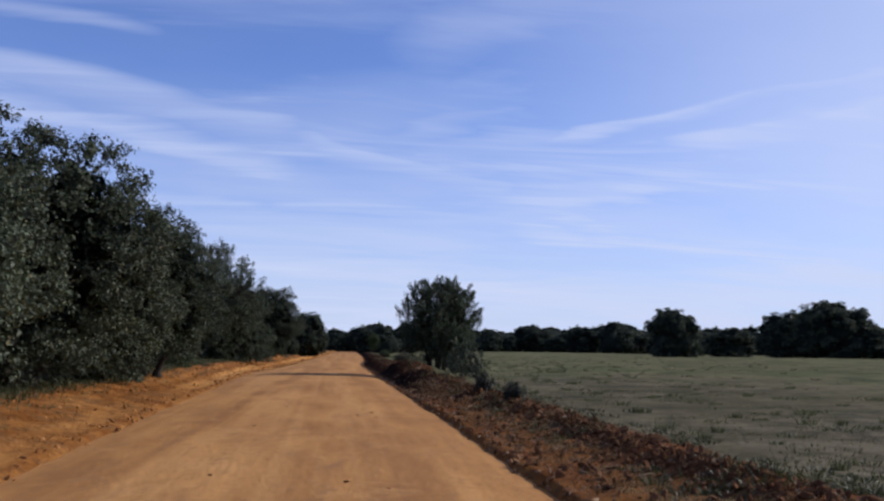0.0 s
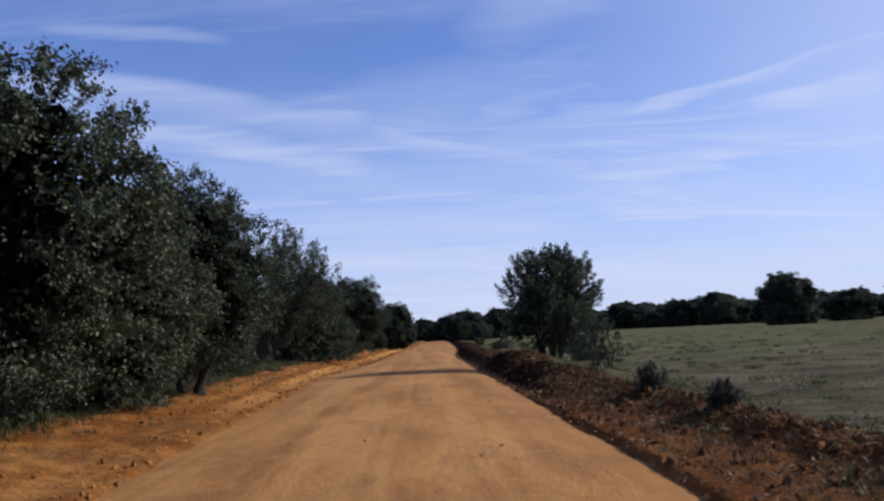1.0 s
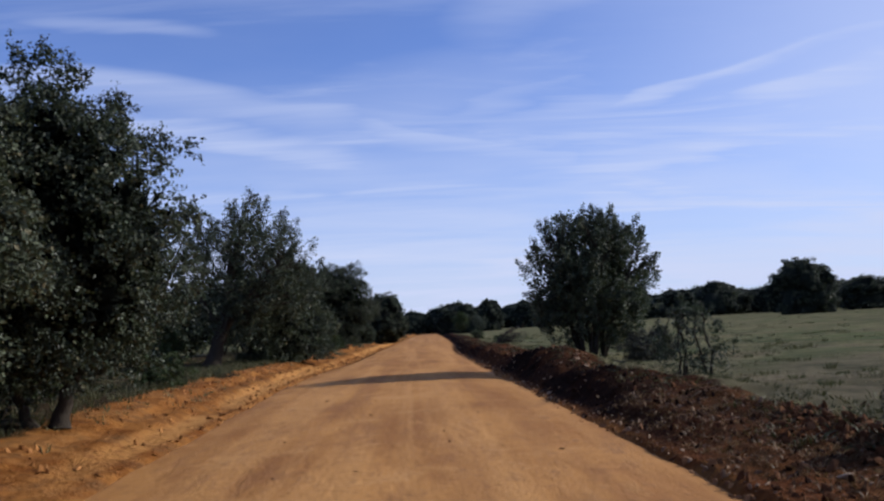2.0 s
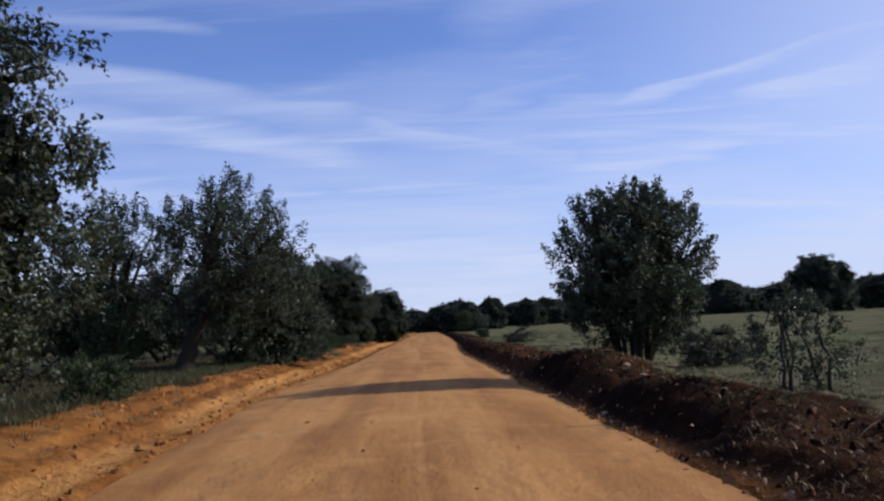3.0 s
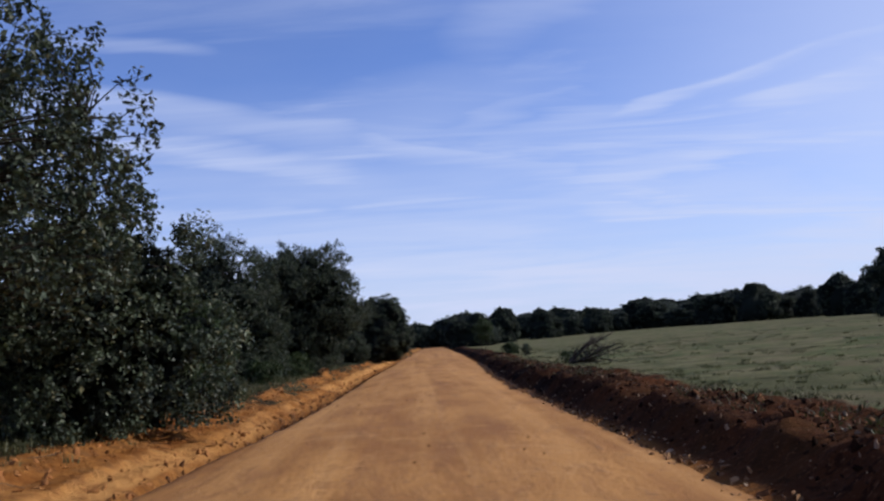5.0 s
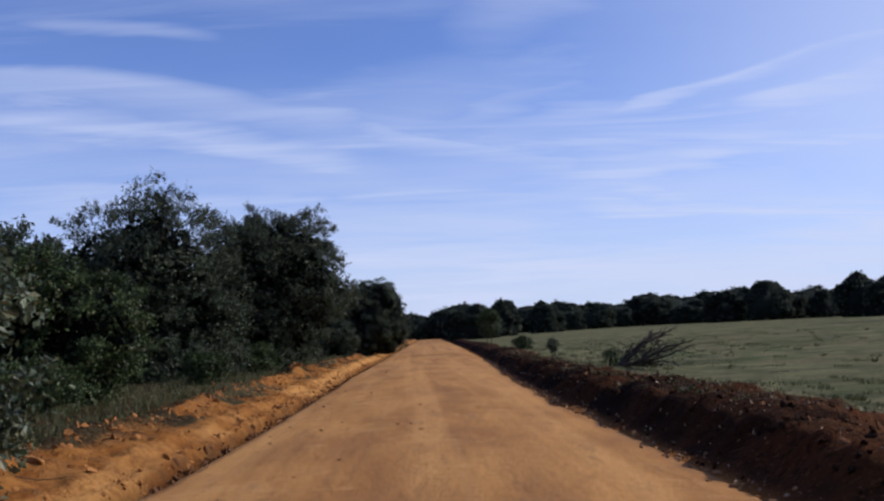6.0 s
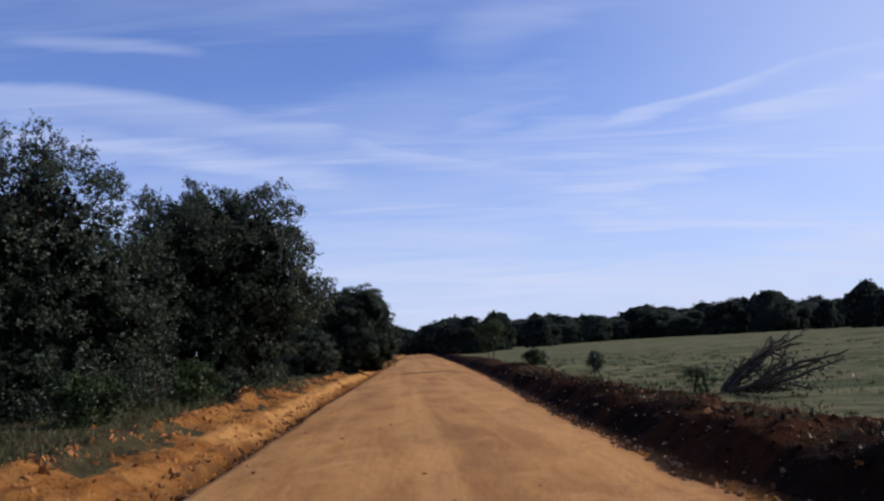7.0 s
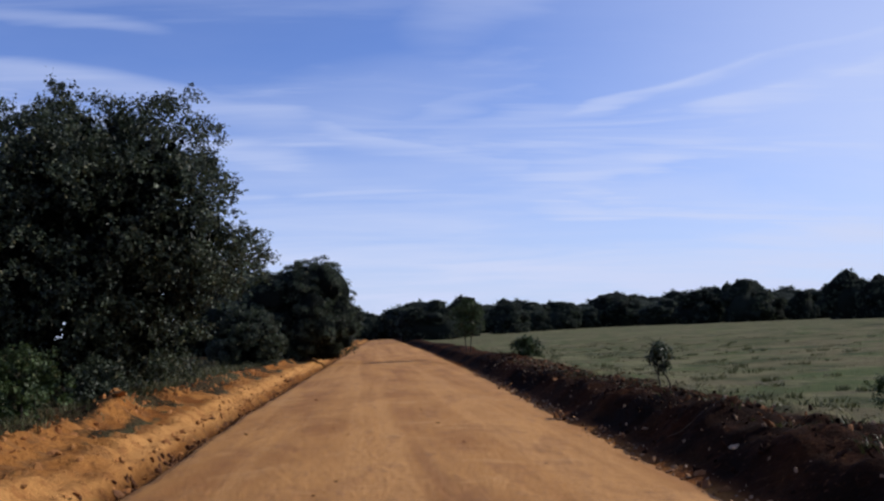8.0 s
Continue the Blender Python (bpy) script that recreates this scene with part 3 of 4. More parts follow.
def crown_of(rng, centre, radii, lobes, leaves, leaf, lobe_size=0.42, density=1.0, shoots=0.10, fill=70, dome=1.0, fill_leaf=2.4, reach=(0.56, 0.72), core=0.0, puff=1.0, fineness=3, solid=0.0, sprig=1):
    """Lobe centres, clump centres and the leaves of a crown."""
    centre, radii = np.asarray(centre, float), np.asarray(radii, float)
    d = directions(rng, lobes)
    hubs = centre + d * radii * rng.uniform(*reach, (lobes, 1))
    hub_r = radii.mean() * lobe_size * rng.uniform(0.75, 1.2, lobes)
    clumps, outs, sizes = [], [], []
    per = max(6, int(15 * density))
    for h, r, o in zip(hubs, hub_r, d):
        c = directions(rng, per, 0.4)
        keep = (c @ o) > -0.45
        c = c[keep]
        clumps.append(h + c * r * rng.uniform(0.65, 0.85 if solid else 1.05, (len(c), 1)))
        outs.append(0.6 * c + 0.4 * o)
        sizes.append(np.full(len(c), r * puff) * rng.uniform(0.30, 0.50, len(c)))
    clumps, outs, sizes = np.concatenate(clumps), np.concatenate(outs), np.concatenate(sizes)
    outs /= np.linalg.norm(outs, axis=1)[:, None]
    share = sizes ** 2
    sprigs = leaves // sprig
    pick = rng.choice(len(clumps), sprigs, p=share / share.sum())
    ball = rng.normal(size=(sprigs, 3))
    ball /= np.linalg.norm(ball, axis=1)[:, None]
    ball += dome * (0.6 * outs[pick] + np.array([0, 0, 0.45]))
    ball /= np.linalg.norm(ball, axis=1)[:, None]
    ball *= rng.uniform(0.05, 1.0, (sprigs, 1)) ** 0.5
    at = clumps[pick] + ball * sizes[pick][:, None] * np.array([1, 1, 0.85])
    out = 0.5 * outs[pick] + 0.5 * ball
    if sprig > 1:       # leaves set along short twigs
        way = out + rng.normal(size=out.shape) * 0.5
        way /= np.linalg.norm(way, axis=1)[:, None]
        along = np.tile(np.linspace(-1.0, 1.2, sprig), sprigs)[:, None] * leaf * 1.5
        at, out, way = (np.repeat(a, sprig, axis=0) for a in (at, out, way))
        at = at + way * along + rng.normal(size=at.shape) * leaf * 0.45
    pieces = [leaf_quads(rng, at, out, leaf, leaf * 0.62)]
    if fill:        # shaded leaf mass inside the crown
        n = int(fill * lobes)
        p = rng.integers(0, lobes, n)
        ball = rng.normal(size=(n, 3))
        ball /= np.linalg.norm(ball, axis=1)[:, None]
        near = 0.1 if core else 0.18
        inner = hubs[p] * (1 - near) + centre * near + ball * (hub_r[p] * (rng.uniform(0.92, 1.25, n) * core if core > 0.5 else rng.uniform(0.1, 0.9, n)))[:, None]
        pieces.append(leaf_quads(rng, inner, ball, leaf * fill_leaf, leaf * fill_leaf * 0.7, 1.2))
    # dark filling behind the leaves, coloured to stand for inner shade
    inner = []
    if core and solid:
        inner.append(shade_core(rng, centre, radii * solid, 5))
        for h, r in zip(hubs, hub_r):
            inner.append(shade_core(rng, h * 0.97 + centre * 0.03, np.full(3, r * core) * rng.uniform(0.85, 1.1, 3), fineness))
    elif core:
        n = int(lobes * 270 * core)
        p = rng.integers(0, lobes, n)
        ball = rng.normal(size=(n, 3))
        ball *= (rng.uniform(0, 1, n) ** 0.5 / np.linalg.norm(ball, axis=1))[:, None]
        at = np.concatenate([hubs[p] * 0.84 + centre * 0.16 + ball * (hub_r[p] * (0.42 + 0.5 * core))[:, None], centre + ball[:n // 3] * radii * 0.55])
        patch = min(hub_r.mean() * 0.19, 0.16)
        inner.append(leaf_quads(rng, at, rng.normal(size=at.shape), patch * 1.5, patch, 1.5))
    # leafy shoots that stand out from the crown
    n = int(len(clumps) * shoots * 4)
    if n:
        p = rng.choice(len(clumps), n, p=np.clip(outs[:, 2] + 0.45, 0.02, 2) / np.clip(outs[:, 2] + 0.45, 0.02, 2).sum())
        way = outs[p] * 0.6 + np.array([0, 0, 0.7]) + rng.normal(size=(n, 3)) * 0.25
        way /= np.linalg.norm(way, axis=1)[:, None]
        long = rng.uniform(0.55, 1.0, n) * np.clip(sizes[p], 0.12, 0.5)
        m = 16
        t = np.tile(np.linspace(0.45, 1.0, m), n)
        q = np.repeat(np.arange(n), m)
        at = clumps[p][q] + way[q] * (long[q] * t * 1.35)[:, None] + rng.normal(size=(n * m, 3)) * leaf * 0.55
        pieces.append(leaf_quads(rng, at, way[q], leaf * 0.95, leaf * 0.5))
    verts, faces = joined(pieces)
    above = verts[faces[:, 0], 2] > 0.04
    faces = faces[above]
    return hubs, clumps, (verts[faces.ravel()], np.arange(faces.size).reshape(-1, 4)), inner


def oak(x, y, top, rx, ry, skirt, leaves, lobes, seed, stems=1, leaf=0.085, lean=(0, 0), trunk_r=0.14, leaf_mat=None, name="holm_oak", label="", group="",
        lobe_size=0.42, density=1.0, shoots=0.10, limbs=7, base=None, twigs=True, fill=70, dome=1.0, fill_leaf=2.4, reach=(0.56, 0.72), core=0.0, puff=1.0, fineness=3, solid=0.0, sprig=1):
    """A holm oak whose crown reaches from the height skirt to the height top above its foot."""
    rng = np.random.default_rng(seed)
    z = height(x, y) - 0.05 if base is None else base
    root = new(name)
    root.matrix_world = pose(x, y, z)
    centre = (lean[0], lean[1], (top + skirt) / 2)
    hubs, clumps, crown, inner = crown_of(rng, centre, (rx, ry, (top - skirt) / 2), lobes, leaves, leaf, lobe_size, density, shoots, fill, dome, fill_leaf, reach, core, puff, fineness, solid, sprig)
    order = np.argsort(hubs[:, 2])
    fork = np.array([lean[0] * 0.3, lean[1] * 0.3, max(1.25 if stems > 4 else 0.35, skirt * 0.75 + 0.15 * (top - skirt))])
    starts = []
    for k in range(stems):
        if stems == 1:
            foot, head, r = np.zeros(3), fork, trunk_r
        else:
            a = k / stems * 2 * np.pi + rng.uniform(0, 0.7)
            foot = np.array([np.cos(a), np.sin(a), 0]) * rng.uniform(0.10, 0.30) * (1.5 if stems > 4 else 1 if stems > 2 else 0.6)
            head = fork + np.array([np.cos(a) * rx, np.sin(a) * ry, rng.uniform(0.0, 0.5)]) * (0.30 if stems > 4 else 0.26)
            r = trunk_r * rng.uniform(0.55, 1.0)
        pts = bent(rng, foot, head, 0.07, 7)
        v, f = tube(pts, np.linspace(1.0, 0.72, 7) * r * np.array([1.45, 1.12, 1, 1, 1, 1, 1.0]), 9)
        stem = part("trunk", mesh_of("trunk", v, f, BARK, True), root, "grey fissured oak trunk" if k == 0 else "")
        starts.append((head, r * 0.72, stem))
    step = max(1, lobes // limbs)
    fine = []
    for k, i in enumerate([i for i in order if hubs[i][2] > 0.3][::step][:limbs + 2]):
        s, r, stem = starts[int(np.argmin([np.linalg.norm(h[:2] - hubs[i][:2]) for h, _, _ in starts]))]
        pts = bent(rng, s, hubs[i], 0.10, 7)
        v, f = tube(pts, np.linspace(0.8, 0.22, 7) * r, 6)
        part("limb", mesh_of("limb", v, f, BARK, True), stem)
        if twigs:
            near = np.argsort(np.linalg.norm(clumps - hubs[i], axis=1))[:8]
            for j in near:
                fine.append(tube(bent(rng, pts[4 + j % 3], clumps[j], 0.08, 4), np.array([0.20, 0.15, 0.1, 0.05]) * r, 4))
    if fine:
        tagged(part("twig_mass", mesh_of("twig_mass", *joined(fine), BARK, True), root), kind="stuff")
    part("crown", mesh_of("crown", *crown, leaf_mat or OAK_LEAF), root, "dense dark green leathery foliage")
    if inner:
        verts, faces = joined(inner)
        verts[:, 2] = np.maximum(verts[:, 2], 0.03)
        tagged(part("inner_twig_mass", mesh_of("inner_twig_mass", verts, faces, CROWN_SHADE, True), root, "near-black filling inside the crown, shade put into its colour"), kind="stuff")
    return tagged(root, label or "dense dark green holm oak on the grassy verge", "tree", group)


def open_oak(x, y, top, rx, ry, skirt, leaves, seed, stems, foot_r, trunk_r, fork=0.0, lean=(0, 0), leaf=0.09, clusters=420, gaps=0.16, widest=0.58, spread=(0.16, 0.30), label="", group=""):
    """A holm oak of upright stems, whose leaves sit in loose upright sprays with sky between them."""
    rng = np.random.default_rng(seed)
    root = new("holm_oak")
    root.matrix_world = pose(x, y, height(x, y) - 0.05)
    tall = top - skirt
    mid = skirt + widest * tall

    def shell(d, r):
        """A place in the crown in the directions d, at the share r of its reach."""
        up = np.where(d[:, 2] > 0, top - mid, mid - skirt)
        return np.stack([d[:, 0] * rx * r, d[:, 1] * ry * r, mid + d[:, 2] * up * r], 1) + np.array([lean[0], lean[1], 0.0])
    bark, tips = [], shell(directions(rng, stems * 2, 0.3)[:stems], 0.72)
    base = np.array([lean[0] * 0.25, lean[1] * 0.25, fork])
    first = None
    if fork:
        v, f = tube(bent(rng, (0, 0, 0), base, 0.05, 7), trunk_r * np.array([1.5, 1.15, 1.0, 0.96, 0.92, 0.9, 0.9]), 10)
        first = part("trunk", mesh_of("trunk", v, f, BARK, True), root, "dark fissured oak trunk")
    for k in range(stems):
        a = math.atan2(tips[k][1] - base[1], tips[k][0] - base[0]) + rng.uniform(-0.3, 0.3)
        foot = base + np.array([math.cos(a), math.sin(a), 0]) * foot_r * rng.uniform(0.3, 1.0)
        t = np.linspace(0, 1, 9)[:, None]
        knee = np.array([foot[0] * 0.55 + tips[k][0] * 0.45, foot[1] * 0.55 + tips[k][1] * 0.45, foot[2] * 0.35 + tips[k][2] * 0.65])
        pts = foot * (1 - t) ** 2 + 2 * knee * t * (1 - t) + tips[k] * t ** 2
        pts[1:-1] += rng.normal(size=(7, 3)) * 0.035
        r = (trunk_r * 0.62 if fork else trunk_r) * rng.uniform(0.7, 1.1)
        v, f = tube(pts, np.linspace(1.15, 0.25, 9) * r, 7)
        if first:
            part("limb", mesh_of("limb", v, f, BARK, True), first)
        else:
            part("trunk", mesh_of("trunk", v, f, BARK, True), root, "slim dark oak stem")
        bark.append(pts[2:])
    bark = np.concatenate(bark)
    d = rng.normal(size=(clusters * 3, 3))
    d /= np.linalg.norm(d, axis=1)[:, None]
    r = rng.uniform(0.0, 1.0, clusters * 3) ** 0.42
    at = shell(d, r)
    off = Vector((seed * 3.1, seed * 1.7, 0))
    open_ = np.array([noise.noise(Vector(p) * 0.95 + off) for p in at])
    rough_edge = np.array([noise.noise(Vector(q) * 2.1 + off) for q in d])
    keep = (open_ > -gaps) & (r < 0.97 + 0.22 * rough_edge) & (at[:, 2] > 0.25)
    at, d = at[keep][:clusters], d[keep][:clusters]
    n = len(at)
    way = d * 0.55 + np.array([0, 0, 0.8]) + rng.normal(size=(n, 3)) * 0.3
    way /= np.linalg.norm(way, axis=1)[:, None]
    long, wide = rng.uniform(0.22, 0.48, n), rng.uniform(*spread, n)
    q = rng.integers(0, n, leaves)
    t = rng.uniform(-0.6, 1.0, leaves)
    ball = rng.normal(size=(leaves, 3))
    ball *= (rng.uniform(0, 1, leaves) ** 0.5 / np.linalg.norm(ball, axis=1))[:, None]
    place = at[q] + way[q] * (long[q] * t)[:, None] + ball * (wide[q] * (1.0 - 0.6 * np.clip(t, 0, 1)))[:, None]
    v, f = leaf_quads(rng, place, 0.6 * ball + 0.4 * way[q], leaf, leaf * 0.6, 0.7)
    f = f[v[f[:, 0], 2] > 0.05]
    part("crown", mesh_of("crown", v[f.ravel()], np.arange(f.size).reshape(-1, 4), OAK_LEAF), root, "loose dark green leathery foliage")
    fine = []
    for k in range(n):
        below = bark[bark[:, 2] < at[k][2] + 0.1]
        near = below[np.argmin(np.linalg.norm(below - at[k], axis=1))] if len(below) else bark[0]
        fine.append(tube(bent(rng, near, at[k] + way[k] * long[k] * 0.7, 0.06, 5), np.array([0.016, 0.013, 0.010, 0.007, 0.003]), 4))
    tagged(part("twig_mass", mesh_of("twig_mass", *joined(fine), BARK, True), root), kind="stuff")
    return tagged(root, label, "tree", group)


ROW = "holm oaks lining the road"
oak(-6.9, 14.4, 4.25, 2.7, 2.7, -0.1, 58500, 30, 1, 2, 0.078, leaf_mat=PALE_LEAF, group=ROW, sprig=12, fill=110, fill_leaf=1.35, core=0.60, puff=0.82, dome=1.05, shoots=0.06, label="bushy holm oak with foliage down to the clay bank")
oak(-6.75, 21.0, 5.85, 2.8, 2.9, -0.1, 75000, 36, 2, 2, 0.078, leaf_mat=PALE_LEAF, group=ROW, sprig=12, fill=110, fill_leaf=1.35, core=0.60, puff=0.82, dome=1.05, shoots=0.08, label="large dense holm oak overhanging the clay bank")
oak(-6.3, 25.5, 4.95, 1.9, 2.1, -0.5, 54000, 22, 3, 2, 0.067, leaf_mat=PALE_LEAF, group=ROW, sprig=12, fill=110, fill_leaf=1.35, core=0.60, puff=0.82, dome=1.05, shoots=0.06, label="low bushy holm oak between two taller ones")
oak(-5.65, 29.5, 5.35, 2.0, 2.2, 0.0, 72000, 36, 4, 2, 0.062, group=ROW, sprig=12, fill=110, fill_leaf=1.35, core=0.60, puff=0.95, lobe_size=0.40, reach=(0.54, 0.70), dome=1.05, shoots=0.2, label="upright grey-green holm oak with loose leafy shoots")
open_oak(-7.8, 49.9, 6.5, 2.7, 2.6, 0.5, 36000, 5, 7, 0.22, 0.27, 1.35, lean=(1.35, 0.5), clusters=480, gaps=0.22, widest=0.5, spread=(0.18, 0.34), group=ROW, label="tall holm oak with a dark forked trunk")
open_oak(-11.0, 53.2, 6.3, 2.9, 2.6, 1.3, 19000, 6, 6, 0.2, 0.19, 1.2, leaf=0.10, clusters=300, gaps=0.10, widest=0.5, group=ROW, label="thin-crowned holm oak with sky between its limbs")
oak(-6.1, 54.8, 4.2, 2.1, 2.5, -1.0, 45000, 22, 7, 2, 0.076, group=ROW, sprig=12, fill=110, fill_leaf=1.35, core=0.60, puff=0.82, dome=1.05, shoots=0.06, label="bushy holm oak with foliage down to the ground")
oak(-7.9, 67.0, 3.2, 1.75, 1.7, -0.7, 40000, 24, 8, 3, 0.070, trunk_r=0.08, leaf_mat=SHRUB_LEAF, group=ROW, sprig=12, fill=110, fill_leaf=1.35, core=0.60, puff=0.82, dome=1.05, label="young fresh green holm oak bush on the verge")
oak(-8.85, 76.8, 5.75, 2.9, 3.0, -1.2, 69000, 38, 9, 2, 0.071, group=ROW, sprig=12, fill=110, fill_leaf=1.35, core=0.64, puff=0.9, lobe_size=0.36, reach=(0.62, 0.76), dome=0.9, shoots=0.30, label="holm oak with thin spiky shoots on its top")
oak(-6.45, 84.8, 6.55, 3.6, 3.4, -0.5, 98000, 54, 10, 2, 0.075, trunk_r=0.2, group=ROW, sprig=12, fill=100, fill_leaf=1.5, core=0.74, puff=0.9, lobe_size=0.32, reach=(0.64, 0.72), dome=0.9, shoots=0.02, label="broad round-topped holm oak beside the cut bank")
oak(-5.6, 103.0, 2.7, 1.6, 1.5, -0.5, 15000, 14, 11, 2, 0.082, trunk_r=0.07, group=ROW, shoots=0.05, core=0.65, fill=60, fill_leaf=1.4, label="small round oak bush at the road's edge")
oak(-4.1, 114.0, 5.45, 3.5, 3.4, -0.4, 45000, 50, 12, 2, 0.098, group=ROW, fill=60, fill_leaf=1.4, core=0.80, puff=0.8, lobe_size=0.30, reach=(0.66, 0.75), solid=0.6, shoots=0.0, label="round holm oak leaning over the road's edge")
open_oak(4.65, 42.8, 4.3, 2.0, 2.05, 0.05, 64000, 27, 13, 0.42, 0.055, lean=(0.08, 0.0), leaf=0.08, clusters=560, gaps=0.19, widest=0.52, spread=(0.16, 0.28), label="many-stemmed holm oak standing alone behind the berm")
GROVE = "holm oaks behind the roadside row"
for k, (x, y, top, r) in enumerate([(-12.5, 18, 5.6, 2.6), (-12, 31, 5.5, 2.6), (-12.2, 63.5, 3.5, 2.0), (-13.5, 79.5, 5.6, 2.4), (-14, 91, 5.8, 2.8), (-14.5, 62, 3.6, 2.6), (-17.5, 69, 4.0, 2.8), (-19.5, 58, 3.8, 2.8), (-13.5, 47, 2.6, 2.0), (-22, 76, 4.4, 3)]):
    oak(x, y, top, r, r, 0.1, 6500, 22, 40 + k, 2, 0.145, group=GROVE, fill=30, fill_leaf=1.4, core=0.65, label="holm oak in the shade behind the roadside row")


# ---- far trees ----
def far_trees():
    def model(k, leaves, leaf, fill, fineness):
        return oak(0, 0, 7.0, 3.6 + 0.35 * (k % 3), 3.6, -2.4 + 0.5 * (k % 2), leaves, 34 if k < 10 else 26, 100 + k, 1, leaf, trunk_r=0.2, limbs=3, twigs=False, fill=fill, shoots=0.0,
                   lobe_size=0.33, base=0.0, dome=0.4, fill_leaf=1.2, reach=(0.62, 0.78), core=0.85, puff=0.7, solid=0.76, density=0.9, fineness=fineness, label="distant dark round holm oak at the edge of the pasture", group="far oaks round the pasture")
    front = [model(k, 6500, 0.22, 20, 2) for k in range(5)]
    back = [model(10 + k, 3000, 0.28, 10, 2) for k in range(4)]
    leafy = [oak(0, 0, 7.0, 3.7, 3.6, -1.6, 15000, 34, 120 + k, 2, 0.19, trunk_r=0.2, limbs=5, base=0.0, fill=55, fill_leaf=1.5, core=0.72, solid=0.66, puff=0.85, dome=0.7, shoots=0.0, lobe_size=0.34, reach=(0.6, 0.74),
                 label="round dark holm oak standing in the pasture", group="far oaks round the pasture") for k in range(2)]
    spots = [(0.9, 330, 7.3, 4.1), (8.2, 260, 7.3, 3.6), (12.1, 240, 7.1, 3.0), (16.8, 228, 8.5, 3.7), (28.4, 250, 8, 4.3), (37.9, 270, 6.6, 2.8), (46.6, 280, 8.6, 4.3),
             (53.9, 285, 7.2, 3.7), (61.5, 289, 9.5, 6.5), (67.3, 270, 7.2, 4.7), (66.3, 245, 9.3, 4.3), (73.6, 239, 10.8, 5.3), (87.9, 245, 8.6, 3.4), (81.2, 215, 9.1, 4.2),
             (81.3, 205, 8, 3.0), (83, 252, 8.0, 4.5), (50, 133, 8.9, 4.5), (59.6, 116, 8.0, 4.4), (65.4, 115, 8.5, 4.5), (68.9, 112, 5.9, 2.8), (66.3, 150, 5.9, 3.5), (8.7, 200, 7.1, 4.9), (0.4, 300, 6.9, 3.7)]
    rng = np.random.default_rng(7)
    for k in range(64):         # second row that closes the gaps
        x = -14 + 3.2 * k + rng.uniform(-2, 2)
        spots.append((x, rng.uniform(296, 340) - max(0, x - 60) * 0.6, rng.uniform(8.2, 10.4) - 1.5 * (x < 4) + 1.0 * (x > 66), rng.uniform(4.4, 6.6)))
    for k in range(9):          # down the left side of the road
        spots.append((-9 - rng.uniform(0, 4), 126 + 14 * k, rng.uniform(5.5, 7), rng.uniform(2.6, 3.6)))
    for k in range(13):
        spots.append((-38 - rng.uniform(0, 30), 40 + 15 * k, rng.uniform(4.5, 6), rng.uniform(3.4, 5)))
    for k, (x, y, top, r) in enumerate(spots):
        z = height(x, y) - 0.1
        m = pose(x, y, z, 0, 0, rng.uniform(0, 360)) @ Matrix.Diagonal((r / 3.6, r / 3.6, (top - z) / 6.9, 1))
        near = k < 23
        first, many = (0, front) if near else (23, back)
        if 16 <= k < 21:
            if k < 18:
                leafy[k - 16].matrix_world = m
            else:
                copy_thing(leafy[k % 2], m)
        elif k - first < len(many):
            many[k - first].matrix_world = m
        else:
            copy_thing(many[k % len(many)], m)


far_trees()


# ---- shrubs, saplings and the fallen branch ----
def shrub(x, y, top, r, leaves, seed, label, leaf=0.055, mat=None, stems=4, skirt=-0.05, shoots=0.2, fill=25, category="shrub", name="shrub", trunk_r=0.03, lean=(0, 0)):
    ob = oak(x, y, top, r, r, skirt, leaves, 12, seed, stems, leaf, lean=lean, trunk_r=trunk_r, leaf_mat=mat or SHRUB_LEAF, name=name, label=label, shoots=shoots, limbs=5, fill=fill, lobe_size=0.45)
    return tagged(ob, category=category)


shrub(4.7, 33.6, 1.5, 0.76, 4600, 201, "twiggy young oak shrub beside the rubble berm", leaf=0.042, stems=5, skirt=-0.15, fill=10, shoots=0.35, mat=OAK_LEAF)
shrub(5.6, 40.0, 0.68, 0.85, 9000, 202, "grey broom shrub at the foot of an oak", leaf=0.04, fill=30, mat=BROOM_LEAF)
shrub(3.9, 24.3, 0.4, 0.24, 900, 203, "small dark round shrub on the rubble berm", leaf=0.04, mat=BROOM_LEAF)
shrub(3.95, 80.1, 0.78, 0.19, 420, 206, "thin oak sapling with a small dark crown", leaf=0.05, mat=OAK_LEAF, shoots=0.1, fill=4, stems=2, skirt=0.40, name="sapling", category="sapling", trunk_r=0.018)
shrub(5.3, 100.0, 0.85, 0.6, 1500, 207, "low green bush on the edge of the pasture", leaf=0.07)
shrub(4.4, 112.0, 2.6, 0.9, 3400, 208, "slender young oak with a bare stem", leaf=0.09, stems=2, skirt=0.9, name="young_oak", category="tree", trunk_r=0.05)
shrub(3.95, 20.3, 0.34, 0.26, 1000, 218, "dark weedy bush on the edge of the rubble berm", leaf=0.035, mat=BROOM_LEAF)
shrub(4.9, 74.8, 0.55, 0.26, 300, 209, "twiggy half-bare bush beside the fallen branch", leaf=0.04, fill=2)
shrub(-6.4, 73.0, 0.85, 0.7, 2600, 211, "low green undergrowth shrub below the oaks", leaf=0.06)
shrub(-6.0, 79.3, 0.9, 0.8, 3000, 212, "low green undergrowth shrub below the oaks", leaf=0.06)
shrub(-5.6, 81.8, 0.7, 0.6, 2200, 213, "low dark undergrowth shrub below the oaks", leaf=0.06, mat=OAK_LEAF)
shrub(-7.2, 64.0, 0.8, 0.9, 2600, 214, "low green undergrowth shrub below the oaks", leaf=0.06)
